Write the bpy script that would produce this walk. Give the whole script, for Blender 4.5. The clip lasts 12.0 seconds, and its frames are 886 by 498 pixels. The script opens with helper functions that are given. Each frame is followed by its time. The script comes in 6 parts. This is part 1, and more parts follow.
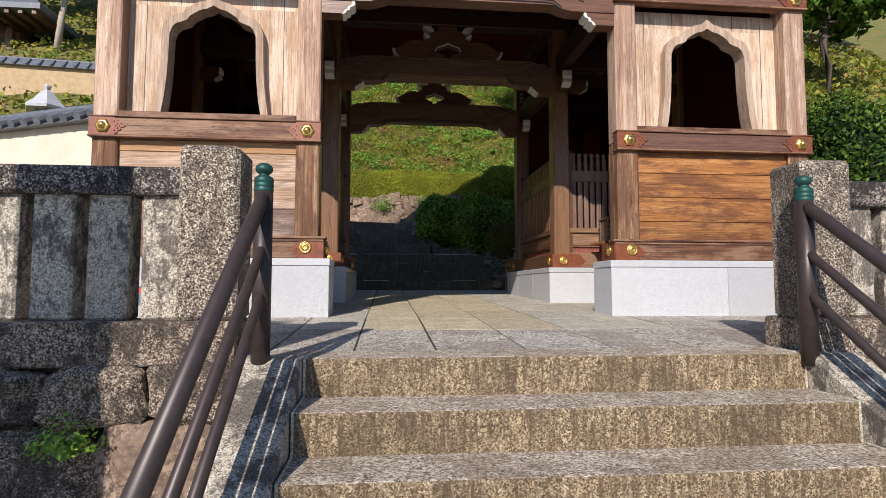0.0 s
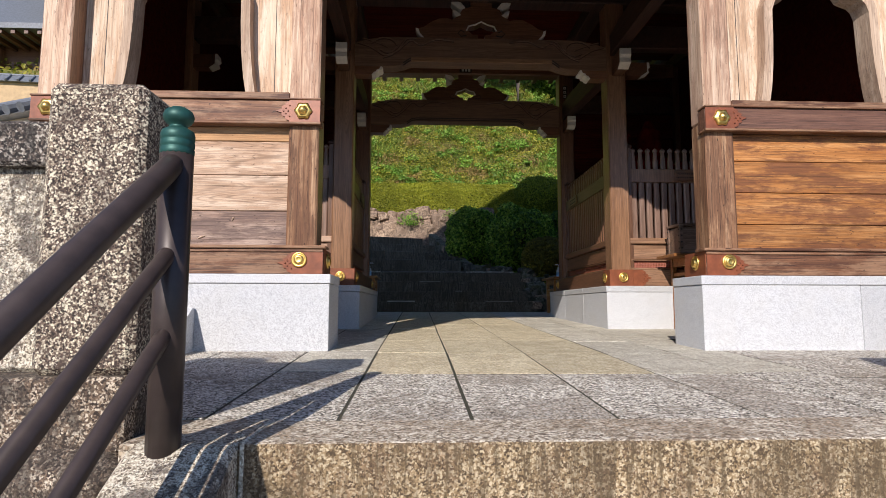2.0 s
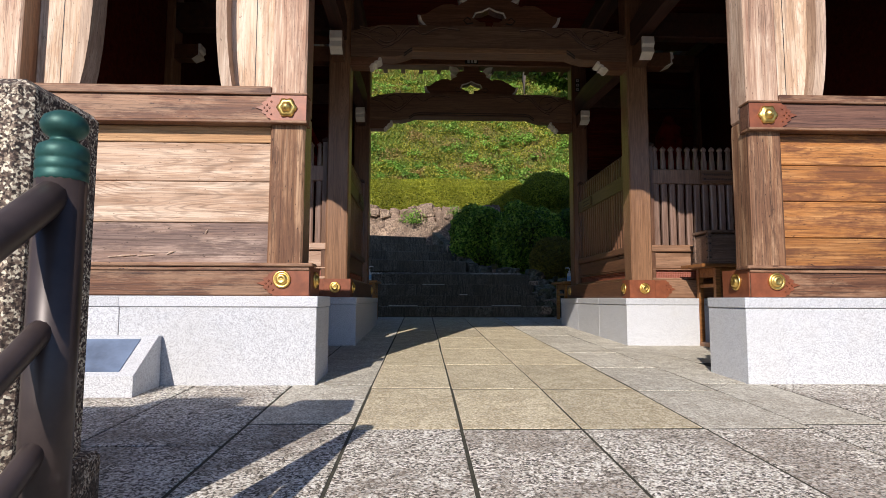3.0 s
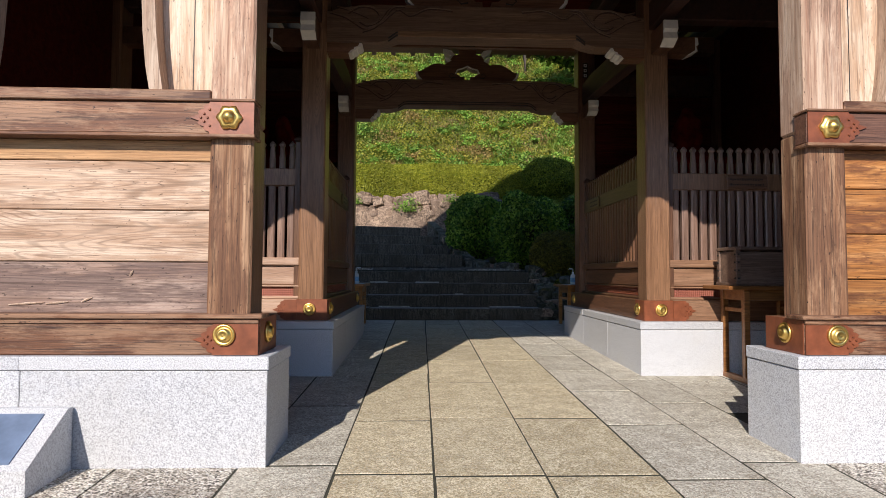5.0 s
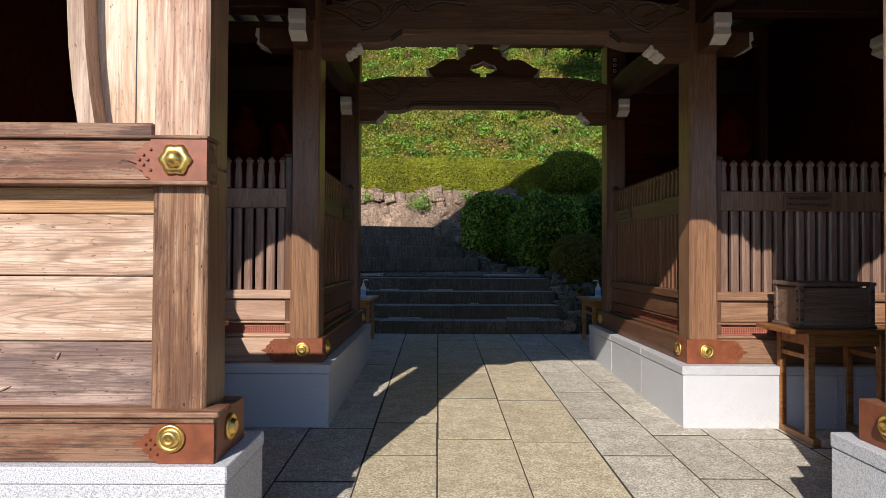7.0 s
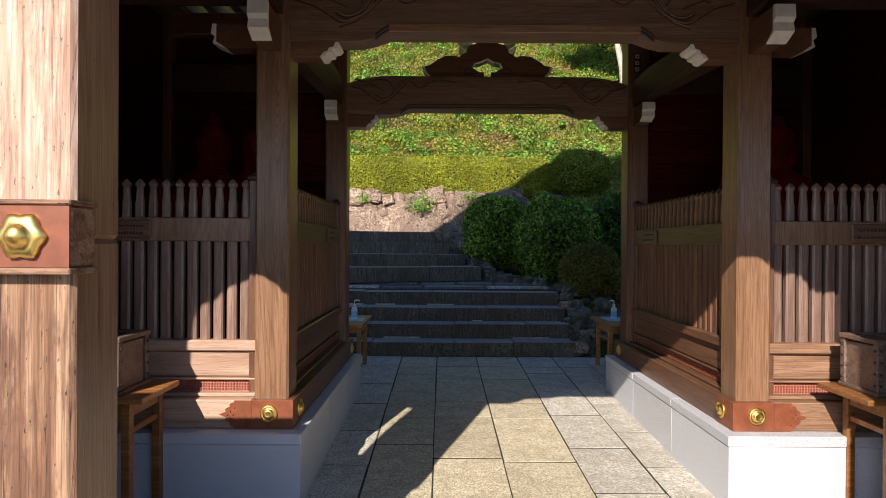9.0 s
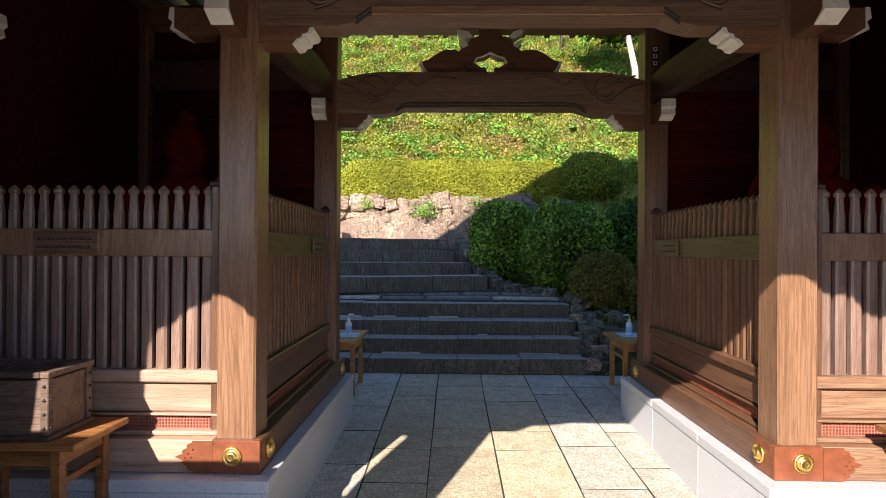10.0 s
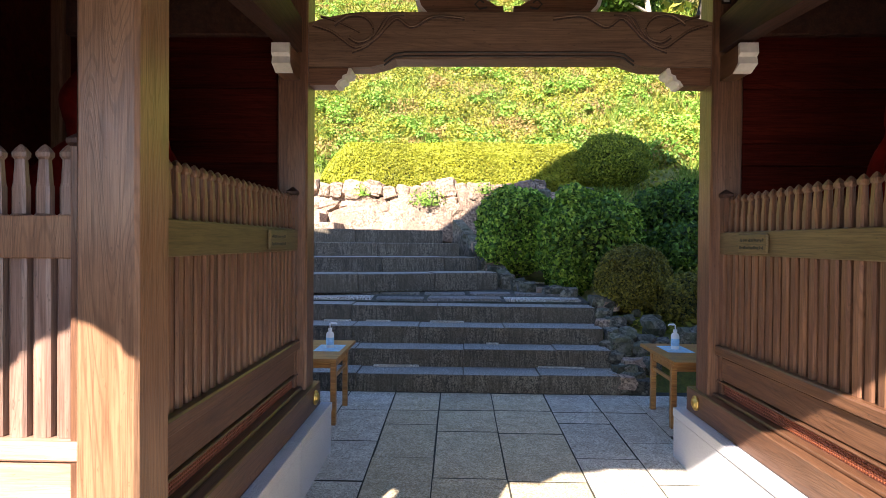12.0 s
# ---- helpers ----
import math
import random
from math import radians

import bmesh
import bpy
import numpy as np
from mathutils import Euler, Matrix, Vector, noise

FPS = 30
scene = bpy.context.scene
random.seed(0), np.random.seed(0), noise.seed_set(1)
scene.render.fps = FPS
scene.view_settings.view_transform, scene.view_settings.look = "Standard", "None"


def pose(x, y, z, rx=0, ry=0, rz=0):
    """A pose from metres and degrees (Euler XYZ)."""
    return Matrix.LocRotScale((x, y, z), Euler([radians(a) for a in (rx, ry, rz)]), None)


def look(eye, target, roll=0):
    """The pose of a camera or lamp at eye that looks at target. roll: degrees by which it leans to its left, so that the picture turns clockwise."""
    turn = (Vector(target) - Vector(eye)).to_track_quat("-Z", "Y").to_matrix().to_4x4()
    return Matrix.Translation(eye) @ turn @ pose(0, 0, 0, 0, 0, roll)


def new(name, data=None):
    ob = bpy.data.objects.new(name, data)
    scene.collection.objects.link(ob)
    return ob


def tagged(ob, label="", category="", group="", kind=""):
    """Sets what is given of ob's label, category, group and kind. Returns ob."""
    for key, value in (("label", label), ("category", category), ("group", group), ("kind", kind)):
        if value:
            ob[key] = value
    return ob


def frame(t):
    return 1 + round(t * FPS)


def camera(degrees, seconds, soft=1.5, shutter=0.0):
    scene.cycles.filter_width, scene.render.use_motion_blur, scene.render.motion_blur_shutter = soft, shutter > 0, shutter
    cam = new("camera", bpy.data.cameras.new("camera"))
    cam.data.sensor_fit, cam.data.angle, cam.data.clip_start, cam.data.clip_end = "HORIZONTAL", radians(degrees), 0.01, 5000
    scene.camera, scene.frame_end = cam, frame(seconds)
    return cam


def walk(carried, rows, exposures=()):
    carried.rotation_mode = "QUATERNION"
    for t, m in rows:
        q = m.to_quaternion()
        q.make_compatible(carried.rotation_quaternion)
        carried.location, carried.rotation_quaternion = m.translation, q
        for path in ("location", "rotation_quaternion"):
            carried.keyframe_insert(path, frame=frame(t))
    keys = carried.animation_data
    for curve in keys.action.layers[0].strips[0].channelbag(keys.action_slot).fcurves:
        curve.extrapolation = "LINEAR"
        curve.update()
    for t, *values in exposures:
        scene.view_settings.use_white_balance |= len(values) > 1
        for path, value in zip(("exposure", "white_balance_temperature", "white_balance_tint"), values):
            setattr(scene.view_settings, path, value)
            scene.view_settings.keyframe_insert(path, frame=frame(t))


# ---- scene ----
cam = camera(75.3, 12.0, soft=0.5)
METRES, EYE, TILT, LEAN, TURN = 5.5, 0.25, 0.0, 0.0, -5.6
ROWS = [
    (0.0, 0.0, 0.0, 0.0, -0.0, 3.78, -0.07),
    (0.5, -0.0028, 0.0572, -0.0014, -0.6, 4.43, -0.11),
    (1.0, -0.002, 0.1084, 0.0016, -0.25, 4.8, -0.16),
    (1.5, 0.0004, 0.1581, 0.0046, 1.51, 5.54, -0.12),
    (2.0, -0.0046, 0.2085, 0.0056, 3.11, 5.71, -0.08),
    (2.5, -0.008, 0.2548, 0.0205, 3.33, 5.67, -0.15),
    (4.5, -0.0061, 0.3819, 0.0925, 4.24, 1.77, -0.23),
    (5.0, -0.0029, 0.4073, 0.1099, 3.41, 2.53, -0.3),
    (5.5, -0.001, 0.4322, 0.1285, 4.57, 2.68, -0.28),
    (6.0, -0.0077, 0.4586, 0.1405, 5.68, 1.88, -0.24),
    (6.5, -0.0104, 0.4858, 0.1615, 4.62, 0.64, -0.27),
    (7.0, -0.0025, 0.5129, 0.1764, 5.09, 0.86, -0.31),
    (9.0, -0.0051, 0.6395, 0.2356, 5.47, -0.22, -0.35),
    (9.5, 0.0035, 0.6816, 0.2392, 6.2, -0.2, -0.38),
    (10.0, 0.0049, 0.7251, 0.2468, 6.52, 0.2, -0.36),
    (10.5, -0.005, 0.7759, 0.2441, 6.11, -0.06, -0.39),
    (11.0, -0.0111, 0.8242, 0.2502, 4.69, 0.19, -0.49),
    (11.5, -0.0116, 0.8782, 0.2463, 5.57, -0.02, -0.52),
    (12.0, -0.0167, 0.9314, 0.2516, 6.97, -0.69, -0.49),
]
walk(cam, [(t, pose(0, 0, EYE, TILT, LEAN, TURN) @ pose(METRES * x, METRES * y, METRES * z, 90 + pitch, roll, yaw)) for t, x, y, z, yaw, pitch, roll in ROWS],
     exposures=[(0.0, 0.15, 5450, 14), (2.5, 0.32, 5450, 14), (5.5, 0.34, 5450, 14), (7.0, 0.4, 5450, 14), (9.0, 0.85, 5500, 15), (10.0, 1.48, 5550, 16), (11.0, 1.98, 5600, 18), (12.0, 2.35, 5700, 19)])


# ---- world and sun ----
SUN_TRAVEL = Vector((0.35, 1.0, -0.66)).normalized()
world = bpy.data.worlds.new("world")
scene.world = world
world.use_nodes = True
wn = world.node_tree
sky = wn.nodes.new("ShaderNodeTexSky")
sky.sky_type = "NISHITA"
sky.sun_disc = False
sky.sun_elevation = math.asin(-SUN_TRAVEL.z)
sky.sun_rotation = math.atan2(-SUN_TRAVEL.x, -SUN_TRAVEL.y)
sky.ozone_density = 3.0
sky.dust_density = 0.5
wn.nodes["Background"].inputs["Strength"].default_value = 0.095
wn.links.new(sky.outputs[0], wn.nodes["Background"].inputs[0])
sun = new("sun", bpy.data.lights.new("sun", "SUN"))
sun.data.energy = 5.0
sun.data.angle = radians(0.5)
sun.data.color = (1.0, 0.84, 0.63)
sun.matrix_world = look((0, 0, 30), Vector((0, 0, 30)) + SUN_TRAVEL)


# ---- materials ----
def rgba(c):
    return (c[0], c[1], c[2], 1.0)


class Mat:
    """A small node builder round one Principled shader."""

    def __init__(self, name, rough=0.7, metal=0.0):
        self.m = bpy.data.materials.new(name)
        self.m.use_nodes = True
        self.t = self.m.node_tree
        self.b = self.t.nodes["Principled BSDF"]
        self.b.inputs["Roughness"].default_value = rough
        self.b.inputs["Metallic"].default_value = metal
        co = self.t.nodes.new("ShaderNodeTexCoord")
        info = self.t.nodes.new("ShaderNodeObjectInfo")
        off = self.node("ShaderNodeVectorMath", operation="MULTIPLY_ADD")
        off.inputs[1].default_value = (1, 1, 1)
        mul = self.node("ShaderNodeVectorMath", operation="SCALE")
        mul.inputs[0].default_value = (7.3, 5.1, 9.7)
        self.link(info.outputs["Random"], mul.inputs["Scale"])
        self.link(co.outputs["Object"], off.inputs[0])
        self.link(mul.outputs[0], off.inputs[2])
        self.co, self.rand = off.outputs[0], info.outputs["Random"]

    def node(self, kind, **kw):
        n = self.t.nodes.new(kind)
        if "operation" in kw:
            n.operation = kw["operation"]
        return n

    def link(self, a, b):
        self.t.links.new(a, b)

    def scaled(self, s):
        n = self.node("ShaderNodeMapping")
        n.inputs["Scale"].default_value = s if hasattr(s, "__len__") else (s, s, s)
        self.link(self.co, n.inputs[0])
        return n.outputs[0]

    def noise(self, scale, detail=4, rough=0.6, distort=0.0):
        n = self.node("ShaderNodeTexNoise")
        n.inputs["Scale"].default_value = 1.0
        n.inputs["Detail"].default_value = detail
        n.inputs["Roughness"].default_value = rough
        n.inputs["Distortion"].default_value = distort
        self.link(self.scaled(scale), n.inputs["Vector"])
        return n.outputs["Fac"]

    def voronoi(self, scale, feature="F1"):
        n = self.node("ShaderNodeTexVoronoi")
        n.feature = feature
        n.inputs["Scale"].default_value = 1.0
        self.link(self.scaled(scale), n.inputs["Vector"])
        return n.outputs["Distance"]

    def ramp(self, fac, *stops):
        n = self.node("ShaderNodeValToRGB")
        e = n.color_ramp.elements
        while len(e) < len(stops):
            e.new(0.5)
        for el, (p, c) in zip(e, stops):
            el.position = p
            el.color = rgba(c if hasattr(c, "__len__") else (c, c, c))
        self.link(fac, n.inputs[0])
        return n.outputs[0]

    def mix(self, fac, a, b, mode="MIX"):
        n = self.node("ShaderNodeMix")
        n.data_type = "RGBA"
        n.blend_type = mode
        for s, v in ((n.inputs[0], fac), (n.inputs[6], a), (n.inputs[7], b)):
            if hasattr(v, "is_linked"):
                self.link(v, s)
            elif hasattr(v, "__len__"):
                s.default_value = rgba(v)
            else:
                s.default_value = v
        return n.outputs[2]

    def colour(self, c):
        if hasattr(c, "is_linked"):
            self.link(c, self.b.inputs["Base Color"])
        else:
            self.b.inputs["Base Color"].default_value = rgba(c)

    def bump(self, height, strength=0.3, distance=0.01):
        n = self.node("ShaderNodeBump")
        n.inputs["Strength"].default_value = strength
        n.inputs["Distance"].default_value = distance
        self.link(height, n.inputs["Height"])
        self.link(n.outputs[0], self.b.inputs["Normal"])


def richer(c, k):
    """Colour with its saturation raised."""
    y = 0.3 * c[0] + 0.55 * c[1] + 0.15 * c[2]
    return [max(0.002, y + (v - y) * k) for v in c]


def wood(name, dark, mid, pale, axis, rough=0.75, wear=0.5, weather=(0.3, 0.27, 0.25), cracks=0.6, tones=(0.75, 1.12), figure=0.35, rich=1.0, spec=0.5, fibre=0.6):
    """Sawn wood with the grain along an axis: fibres, growth rings, splits, pits and worn patches."""
    m = Mat(name, rough)
    m.b.inputs["Specular IOR Level"].default_value = spec
    dark, mid, pale, weather = [richer(c, rich) for c in (dark, mid, pale, weather)]
    fine, coarse, big, crack, pit, broad = [170.0] * 3, [6.5] * 3, [7.0] * 3, [70.0] * 3, [85.0] * 3, [20.0] * 3
    i = "xyz".index(axis)
    fine[i], coarse[i], big[i], crack[i], pit[i], broad[i] = 4.0, 0.5, 1.6, 1.6, 26.0, 0.9
    g = m.noise(fine, 4, 0.7, 0.2)
    r = m.noise(coarse, 2, 0.45, 0.6)
    k = m.node("ShaderNodeMath", operation="MULTIPLY")
    k.inputs[1].default_value = 165.0
    rings = m.node("ShaderNodeMath", operation="SINE")
    m.link(r, k.inputs[0])
    m.link(k.outputs[0], rings.inputs[0])
    ring = m.ramp(rings.outputs[0], (0.35, 0.0), (0.95, 1.0))
    wide = m.noise(broad, 5, 0.7)
    base = m.ramp(wide, (0.33, dark), (0.48, mid), (0.64, pale))
    base = m.mix(m.ramp(g, (0.36, fibre), (0.54, 0.0)), base, [c * 0.5 for c in dark])
    shown = m.mix(m.ramp(m.noise(big, 3, 0.6), (0.38, 0.35), (0.6, 1.0)), (0, 0, 0), ring)
    base = m.mix(m.mix(min(1.0, figure * 1.6 + 0.15), (0, 0, 0), shown), base, [c * 0.45 for c in mid])
    patch = m.ramp(m.noise(big, 8, 0.74), (0.47, 0.0), (0.56, wear))
    base = m.mix(patch, base, m.mix(m.ramp(g, (0.35, 0.0), (0.65, 1.0)), [c * 0.6 for c in weather], [min(1, c * 1.15) for c in weather]))
    base = m.mix(m.ramp(m.noise(crack, 5, 0.75), (0.565, 0.0), (0.62, cracks)), base, [c * 0.35 for c in dark])
    base = m.mix(m.ramp(m.noise(pit, 3, 0.7), (0.645, 0.0), (0.69, min(1.0, wear * 1.3))), base, [c * 0.22 for c in dark])
    tone = m.ramp(m.rand, (0.0, tones[0]), (1.0, tones[1]))
    m.colour(m.mix(1.0, base, tone, "MULTIPLY"))
    m.bump(m.mix(0.5, g, m.mix(0.5, wide, ring)), 0.35, 0.004)
    return m.m


WOOD_PALE_V = wood("pale_wood_upright", (0.5, 0.34, 0.225), (0.68, 0.53, 0.39), (0.8, 0.68, 0.54), "z", 0.8, 0.55, (0.5, 0.3, 0.17), 0.5, (0.85, 1.1), 0.2, rich=1.08, fibre=0.22)
WOOD_FRAME = wood("warm_frame_wood", (0.36, 0.24, 0.16), (0.5, 0.365, 0.255), (0.6, 0.47, 0.35), "z", 0.8, 0.5, (0.36, 0.23, 0.15), 0.5, (0.9, 1.05), 0.15, fibre=0.3)
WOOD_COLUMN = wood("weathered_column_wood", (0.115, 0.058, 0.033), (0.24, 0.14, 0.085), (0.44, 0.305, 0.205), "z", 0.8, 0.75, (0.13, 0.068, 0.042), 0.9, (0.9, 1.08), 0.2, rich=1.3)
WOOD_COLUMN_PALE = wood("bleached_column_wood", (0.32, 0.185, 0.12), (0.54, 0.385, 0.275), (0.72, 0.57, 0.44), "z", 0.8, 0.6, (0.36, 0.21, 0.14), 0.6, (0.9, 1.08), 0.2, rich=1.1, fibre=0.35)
WOOD_PLANK = wood("sun_bleached_planks", (0.38, 0.25, 0.165), (0.52, 0.375, 0.265), (0.66, 0.515, 0.39), "x", 0.8, 0.6, (0.36, 0.225, 0.14), 0.6, (0.82, 1.08), 0.55, rich=1.1, fibre=0.45)
WOOD_PLANK_LOW = wood("greyed_low_plank", (0.2, 0.12, 0.085), (0.31, 0.205, 0.15), (0.43, 0.32, 0.25), "x", 0.8, 0.8, (0.16, 0.105, 0.085), 0.7, (0.9, 1.05), 0.4)
WOOD_PLANK_TOP = wood("orange_top_plank", (0.36, 0.2, 0.1), (0.47, 0.29, 0.15), (0.55, 0.36, 0.2), "x", 0.8, 0.5, (0.4, 0.24, 0.13), 0.5, (0.95, 1.05), 0.2, rich=1.15)
WOOD_PLANK_WARM = wood("orange_planks", (0.3, 0.12, 0.036), (0.46, 0.21, 0.072), (0.6, 0.32, 0.135), "x", 0.65, 0.8, (0.18, 0.07, 0.03), 0.85, (0.65, 1.12), 0.4, 1.15)
WOOD_RAIL = wood("rail_wood", (0.075, 0.03, 0.016), (0.145, 0.064, 0.031), (0.25, 0.125, 0.066), "x", 0.65, 0.75, (0.33, 0.2, 0.12), 0.7, (0.85, 1.1), 0.2, 1.1)
WOOD_RAIL_DARK = wood("dark_rail_wood", (0.09, 0.038, 0.022), (0.15, 0.068, 0.04), (0.21, 0.105, 0.062), "x", 0.6, 0.6, (0.19, 0.095, 0.06), 0.7, (0.85, 1.1), 0.25)
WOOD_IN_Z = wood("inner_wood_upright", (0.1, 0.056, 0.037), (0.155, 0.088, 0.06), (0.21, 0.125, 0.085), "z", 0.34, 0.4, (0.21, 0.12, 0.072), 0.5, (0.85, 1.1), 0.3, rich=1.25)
WOOD_IN_X = wood("inner_wood_across", (0.12, 0.064, 0.038), (0.175, 0.095, 0.058), (0.22, 0.125, 0.08), "x", 0.36, 0.4, (0.19, 0.108, 0.068), 0.5, (0.85, 1.1), 0.25, rich=1.2)
WOOD_LINTEL = wood("brown_lintel_wood", (0.15, 0.088, 0.05), (0.21, 0.127, 0.075), (0.27, 0.168, 0.102), "x", 0.4, 0.4, (0.2, 0.12, 0.075), 0.4, (0.95, 1.05), 0.25)
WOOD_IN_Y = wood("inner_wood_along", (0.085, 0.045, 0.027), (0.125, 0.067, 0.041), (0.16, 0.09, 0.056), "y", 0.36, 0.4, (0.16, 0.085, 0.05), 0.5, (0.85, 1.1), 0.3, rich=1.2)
WOOD_PICKET = wood("paler_picket_wood", (0.19, 0.125, 0.095), (0.265, 0.18, 0.14), (0.33, 0.235, 0.185), "z", 0.36, 0.4, (0.2, 0.125, 0.095), 0.3, (0.8, 1.12), 0.25, rich=1.2)
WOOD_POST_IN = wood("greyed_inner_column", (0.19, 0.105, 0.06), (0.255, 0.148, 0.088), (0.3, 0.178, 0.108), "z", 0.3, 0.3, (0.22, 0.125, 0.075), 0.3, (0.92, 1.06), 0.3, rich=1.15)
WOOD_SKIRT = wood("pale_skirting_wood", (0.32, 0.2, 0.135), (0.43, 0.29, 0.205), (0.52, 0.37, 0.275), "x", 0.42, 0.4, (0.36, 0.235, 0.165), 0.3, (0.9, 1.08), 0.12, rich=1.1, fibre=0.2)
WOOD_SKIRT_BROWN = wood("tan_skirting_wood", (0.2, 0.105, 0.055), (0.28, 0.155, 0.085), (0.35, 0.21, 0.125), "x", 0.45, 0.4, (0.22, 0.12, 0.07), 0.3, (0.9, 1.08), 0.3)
WOOD_OLIVE = wood("olive_brown_rail", (0.1, 0.072, 0.028), (0.14, 0.1, 0.04), (0.17, 0.125, 0.055), "y", 0.5, 0.3, (0.12, 0.085, 0.035), 0.4, (0.95, 1.05), 0.2)
WOOD_TRIM = wood("tan_beam_edge", (0.2, 0.11, 0.05), (0.27, 0.15, 0.07), (0.33, 0.19, 0.1), "x", 0.5, 0.3, (0.24, 0.14, 0.07), 0.4, (0.95, 1.05), 0.2)
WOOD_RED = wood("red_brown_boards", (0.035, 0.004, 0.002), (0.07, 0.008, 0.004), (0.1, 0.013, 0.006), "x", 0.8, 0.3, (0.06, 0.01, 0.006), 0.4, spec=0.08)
# Near-black wood: puts the shade under the ceiling into the upper beams.
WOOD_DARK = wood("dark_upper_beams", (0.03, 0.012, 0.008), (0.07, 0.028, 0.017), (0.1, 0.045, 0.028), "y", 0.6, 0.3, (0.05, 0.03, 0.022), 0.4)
WOOD_TABLE = wood("honey_table_wood", (0.3, 0.12, 0.024), (0.47, 0.215, 0.05), (0.55, 0.29, 0.09), "x", 0.42, 0.3, (0.4, 0.19, 0.06), 0.3)
# Darker copy of the table wood, with the front tables' shade in its colour.
WOOD_TABLE_SHADED = wood("shaded_reddish_table_wood", (0.2, 0.075, 0.018), (0.33, 0.14, 0.036), (0.42, 0.2, 0.062), "x", 0.42, 0.3, (0.24, 0.1, 0.035), 0.3)
WOOD_BOX = wood("old_box_wood", (0.085, 0.052, 0.034), (0.14, 0.09, 0.06), (0.2, 0.135, 0.095), "x", 0.6, 0.4, (0.3, 0.19, 0.13), 0.4, figure=0.4)


def plain(name, c, rough=0.6, metal=0.0, vary=0.12, scale=14.0, bump=0.15):
    m = Mat(name, rough, metal)
    n = m.noise(scale, 5, 0.6)
    m.colour(m.ramp(n, (0.3, [v * (1 - vary) for v in c]), (0.7, [min(1, v * (1 + vary)) for v in c])))
    m.bump(n, bump, 0.004)
    return m.m


WHITE_TIP = plain("white_painted_wood", (0.72, 0.68, 0.6), 0.7, 0, 0.1, 22)
GOLD = plain("gilded_metal", (0.85, 0.58, 0.16), 0.36, 1.0, 0.08, 30, 0.05)
PLATE = plain("red_brown_copper_plate", (0.2, 0.062, 0.025), 0.45, 0.1, 0.25, 18)
LATTICE = plain("red_lattice", (0.34, 0.12, 0.085), 0.7, 0, 0.15, 30)
BRONZE = plain("green_bronze_cap", (0.024, 0.085, 0.07), 0.5, 0.4, 0.3, 25)
STEEL = plain("brown_painted_steel", (0.05, 0.036, 0.032), 0.42, 0.2, 0.2, 20, 0.05)
PLASTIC = plain("white_plastic", (0.8, 0.82, 0.84), 0.35, 0, 0.02, 10, 0.0)
LABEL_BLUE = plain("pale_blue_sheet", (0.35, 0.6, 0.82), 0.5, 0, 0.25, 30, 0.0)
PAPER = plain("white_paper_strip", (0.62, 0.6, 0.55), 0.8, 0, 0.1, 40, 0.0)
PAPER_DIM = plain("dull_lettering", (0.04, 0.03, 0.025), 0.8, 0, 0.2, 40, 0.0)
INK = plain("black_ink", (0.02, 0.018, 0.016), 0.6, 0, 0.1, 40, 0.0)
PANEL_BLUE = plain("blue_printed_panel", (0.13, 0.17, 0.25), 0.3, 0, 0.5, 4, 0.0)
RED_DOT = plain("red_print", (0.7, 0.05, 0.06), 0.4, 0, 0.1, 10, 0.0)
PLASTER = plain("cream_plaster", (0.72, 0.62, 0.47), 0.9, 0, 0.1, 6, 0.2)
EARTH_WALL = plain("tan_earth_wall", (0.5, 0.36, 0.2), 0.9, 0, 0.15, 6, 0.2)
ROOF_TILE = plain("grey_roof_tile", (0.14, 0.15, 0.17), 0.5, 0, 0.3, 12, 0.2)
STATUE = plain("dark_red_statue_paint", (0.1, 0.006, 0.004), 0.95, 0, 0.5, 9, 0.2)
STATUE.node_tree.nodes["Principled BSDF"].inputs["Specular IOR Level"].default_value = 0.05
GRAVEL = plain("lower_ground_gravel", (0.2, 0.195, 0.185), 0.95, 0, 0.3, 40, 0.5)
FOUNDATION = plain("joint_earth", (0.045, 0.042, 0.026), 0.95, 0, 0.4, 30, 0.3)


def granite(name, base, dark, speck=190.0, stain=0.0, stain_c=(0.3, 0.25, 0.2), rough=0.6, bump=0.3, tone=(0.9, 1.08), crumb=None, streak=0.0):
    """Grained stone: fine crystals, broad stains and, for old stone, coarse aggregate."""
    m = Mat(name, rough)
    n = m.noise(speck, 2, 0.7)
    c = m.ramp(n, (0.38, dark), (0.5, base), (0.61, [min(1, v * 1.2) for v in base]))
    h = n
    if crumb:
        v = m.noise(crumb, 6, 0.8)
        c = m.mix(m.ramp(v, (0.5, 0.0), (0.56, 0.85)), c, dark)
        c = m.mix(m.ramp(v, (0.43, 0.7), (0.49, 0.0)), c, [min(1, x * 1.45) for x in base])
        h = m.mix(0.6, n, v)
    if streak:
        w = m.ramp(m.noise((38, 38, 5), 5, 0.75), (0.49, 0.0), (0.56, streak))
        c = m.mix(w, c, [v * 0.55 for v in dark])
    if stain:
        s = m.ramp(m.noise(2.3, 6, 0.7), (0.46, 0.0), (0.57, stain))
        c = m.mix(s, c, stain_c)
    m.colour(m.mix(1.0, c, m.ramp(m.rand, (0.0, tone[0]), (1.0, tone[1])), "MULTIPLY"))
    m.bump(h, bump, 0.008)
    return m.m


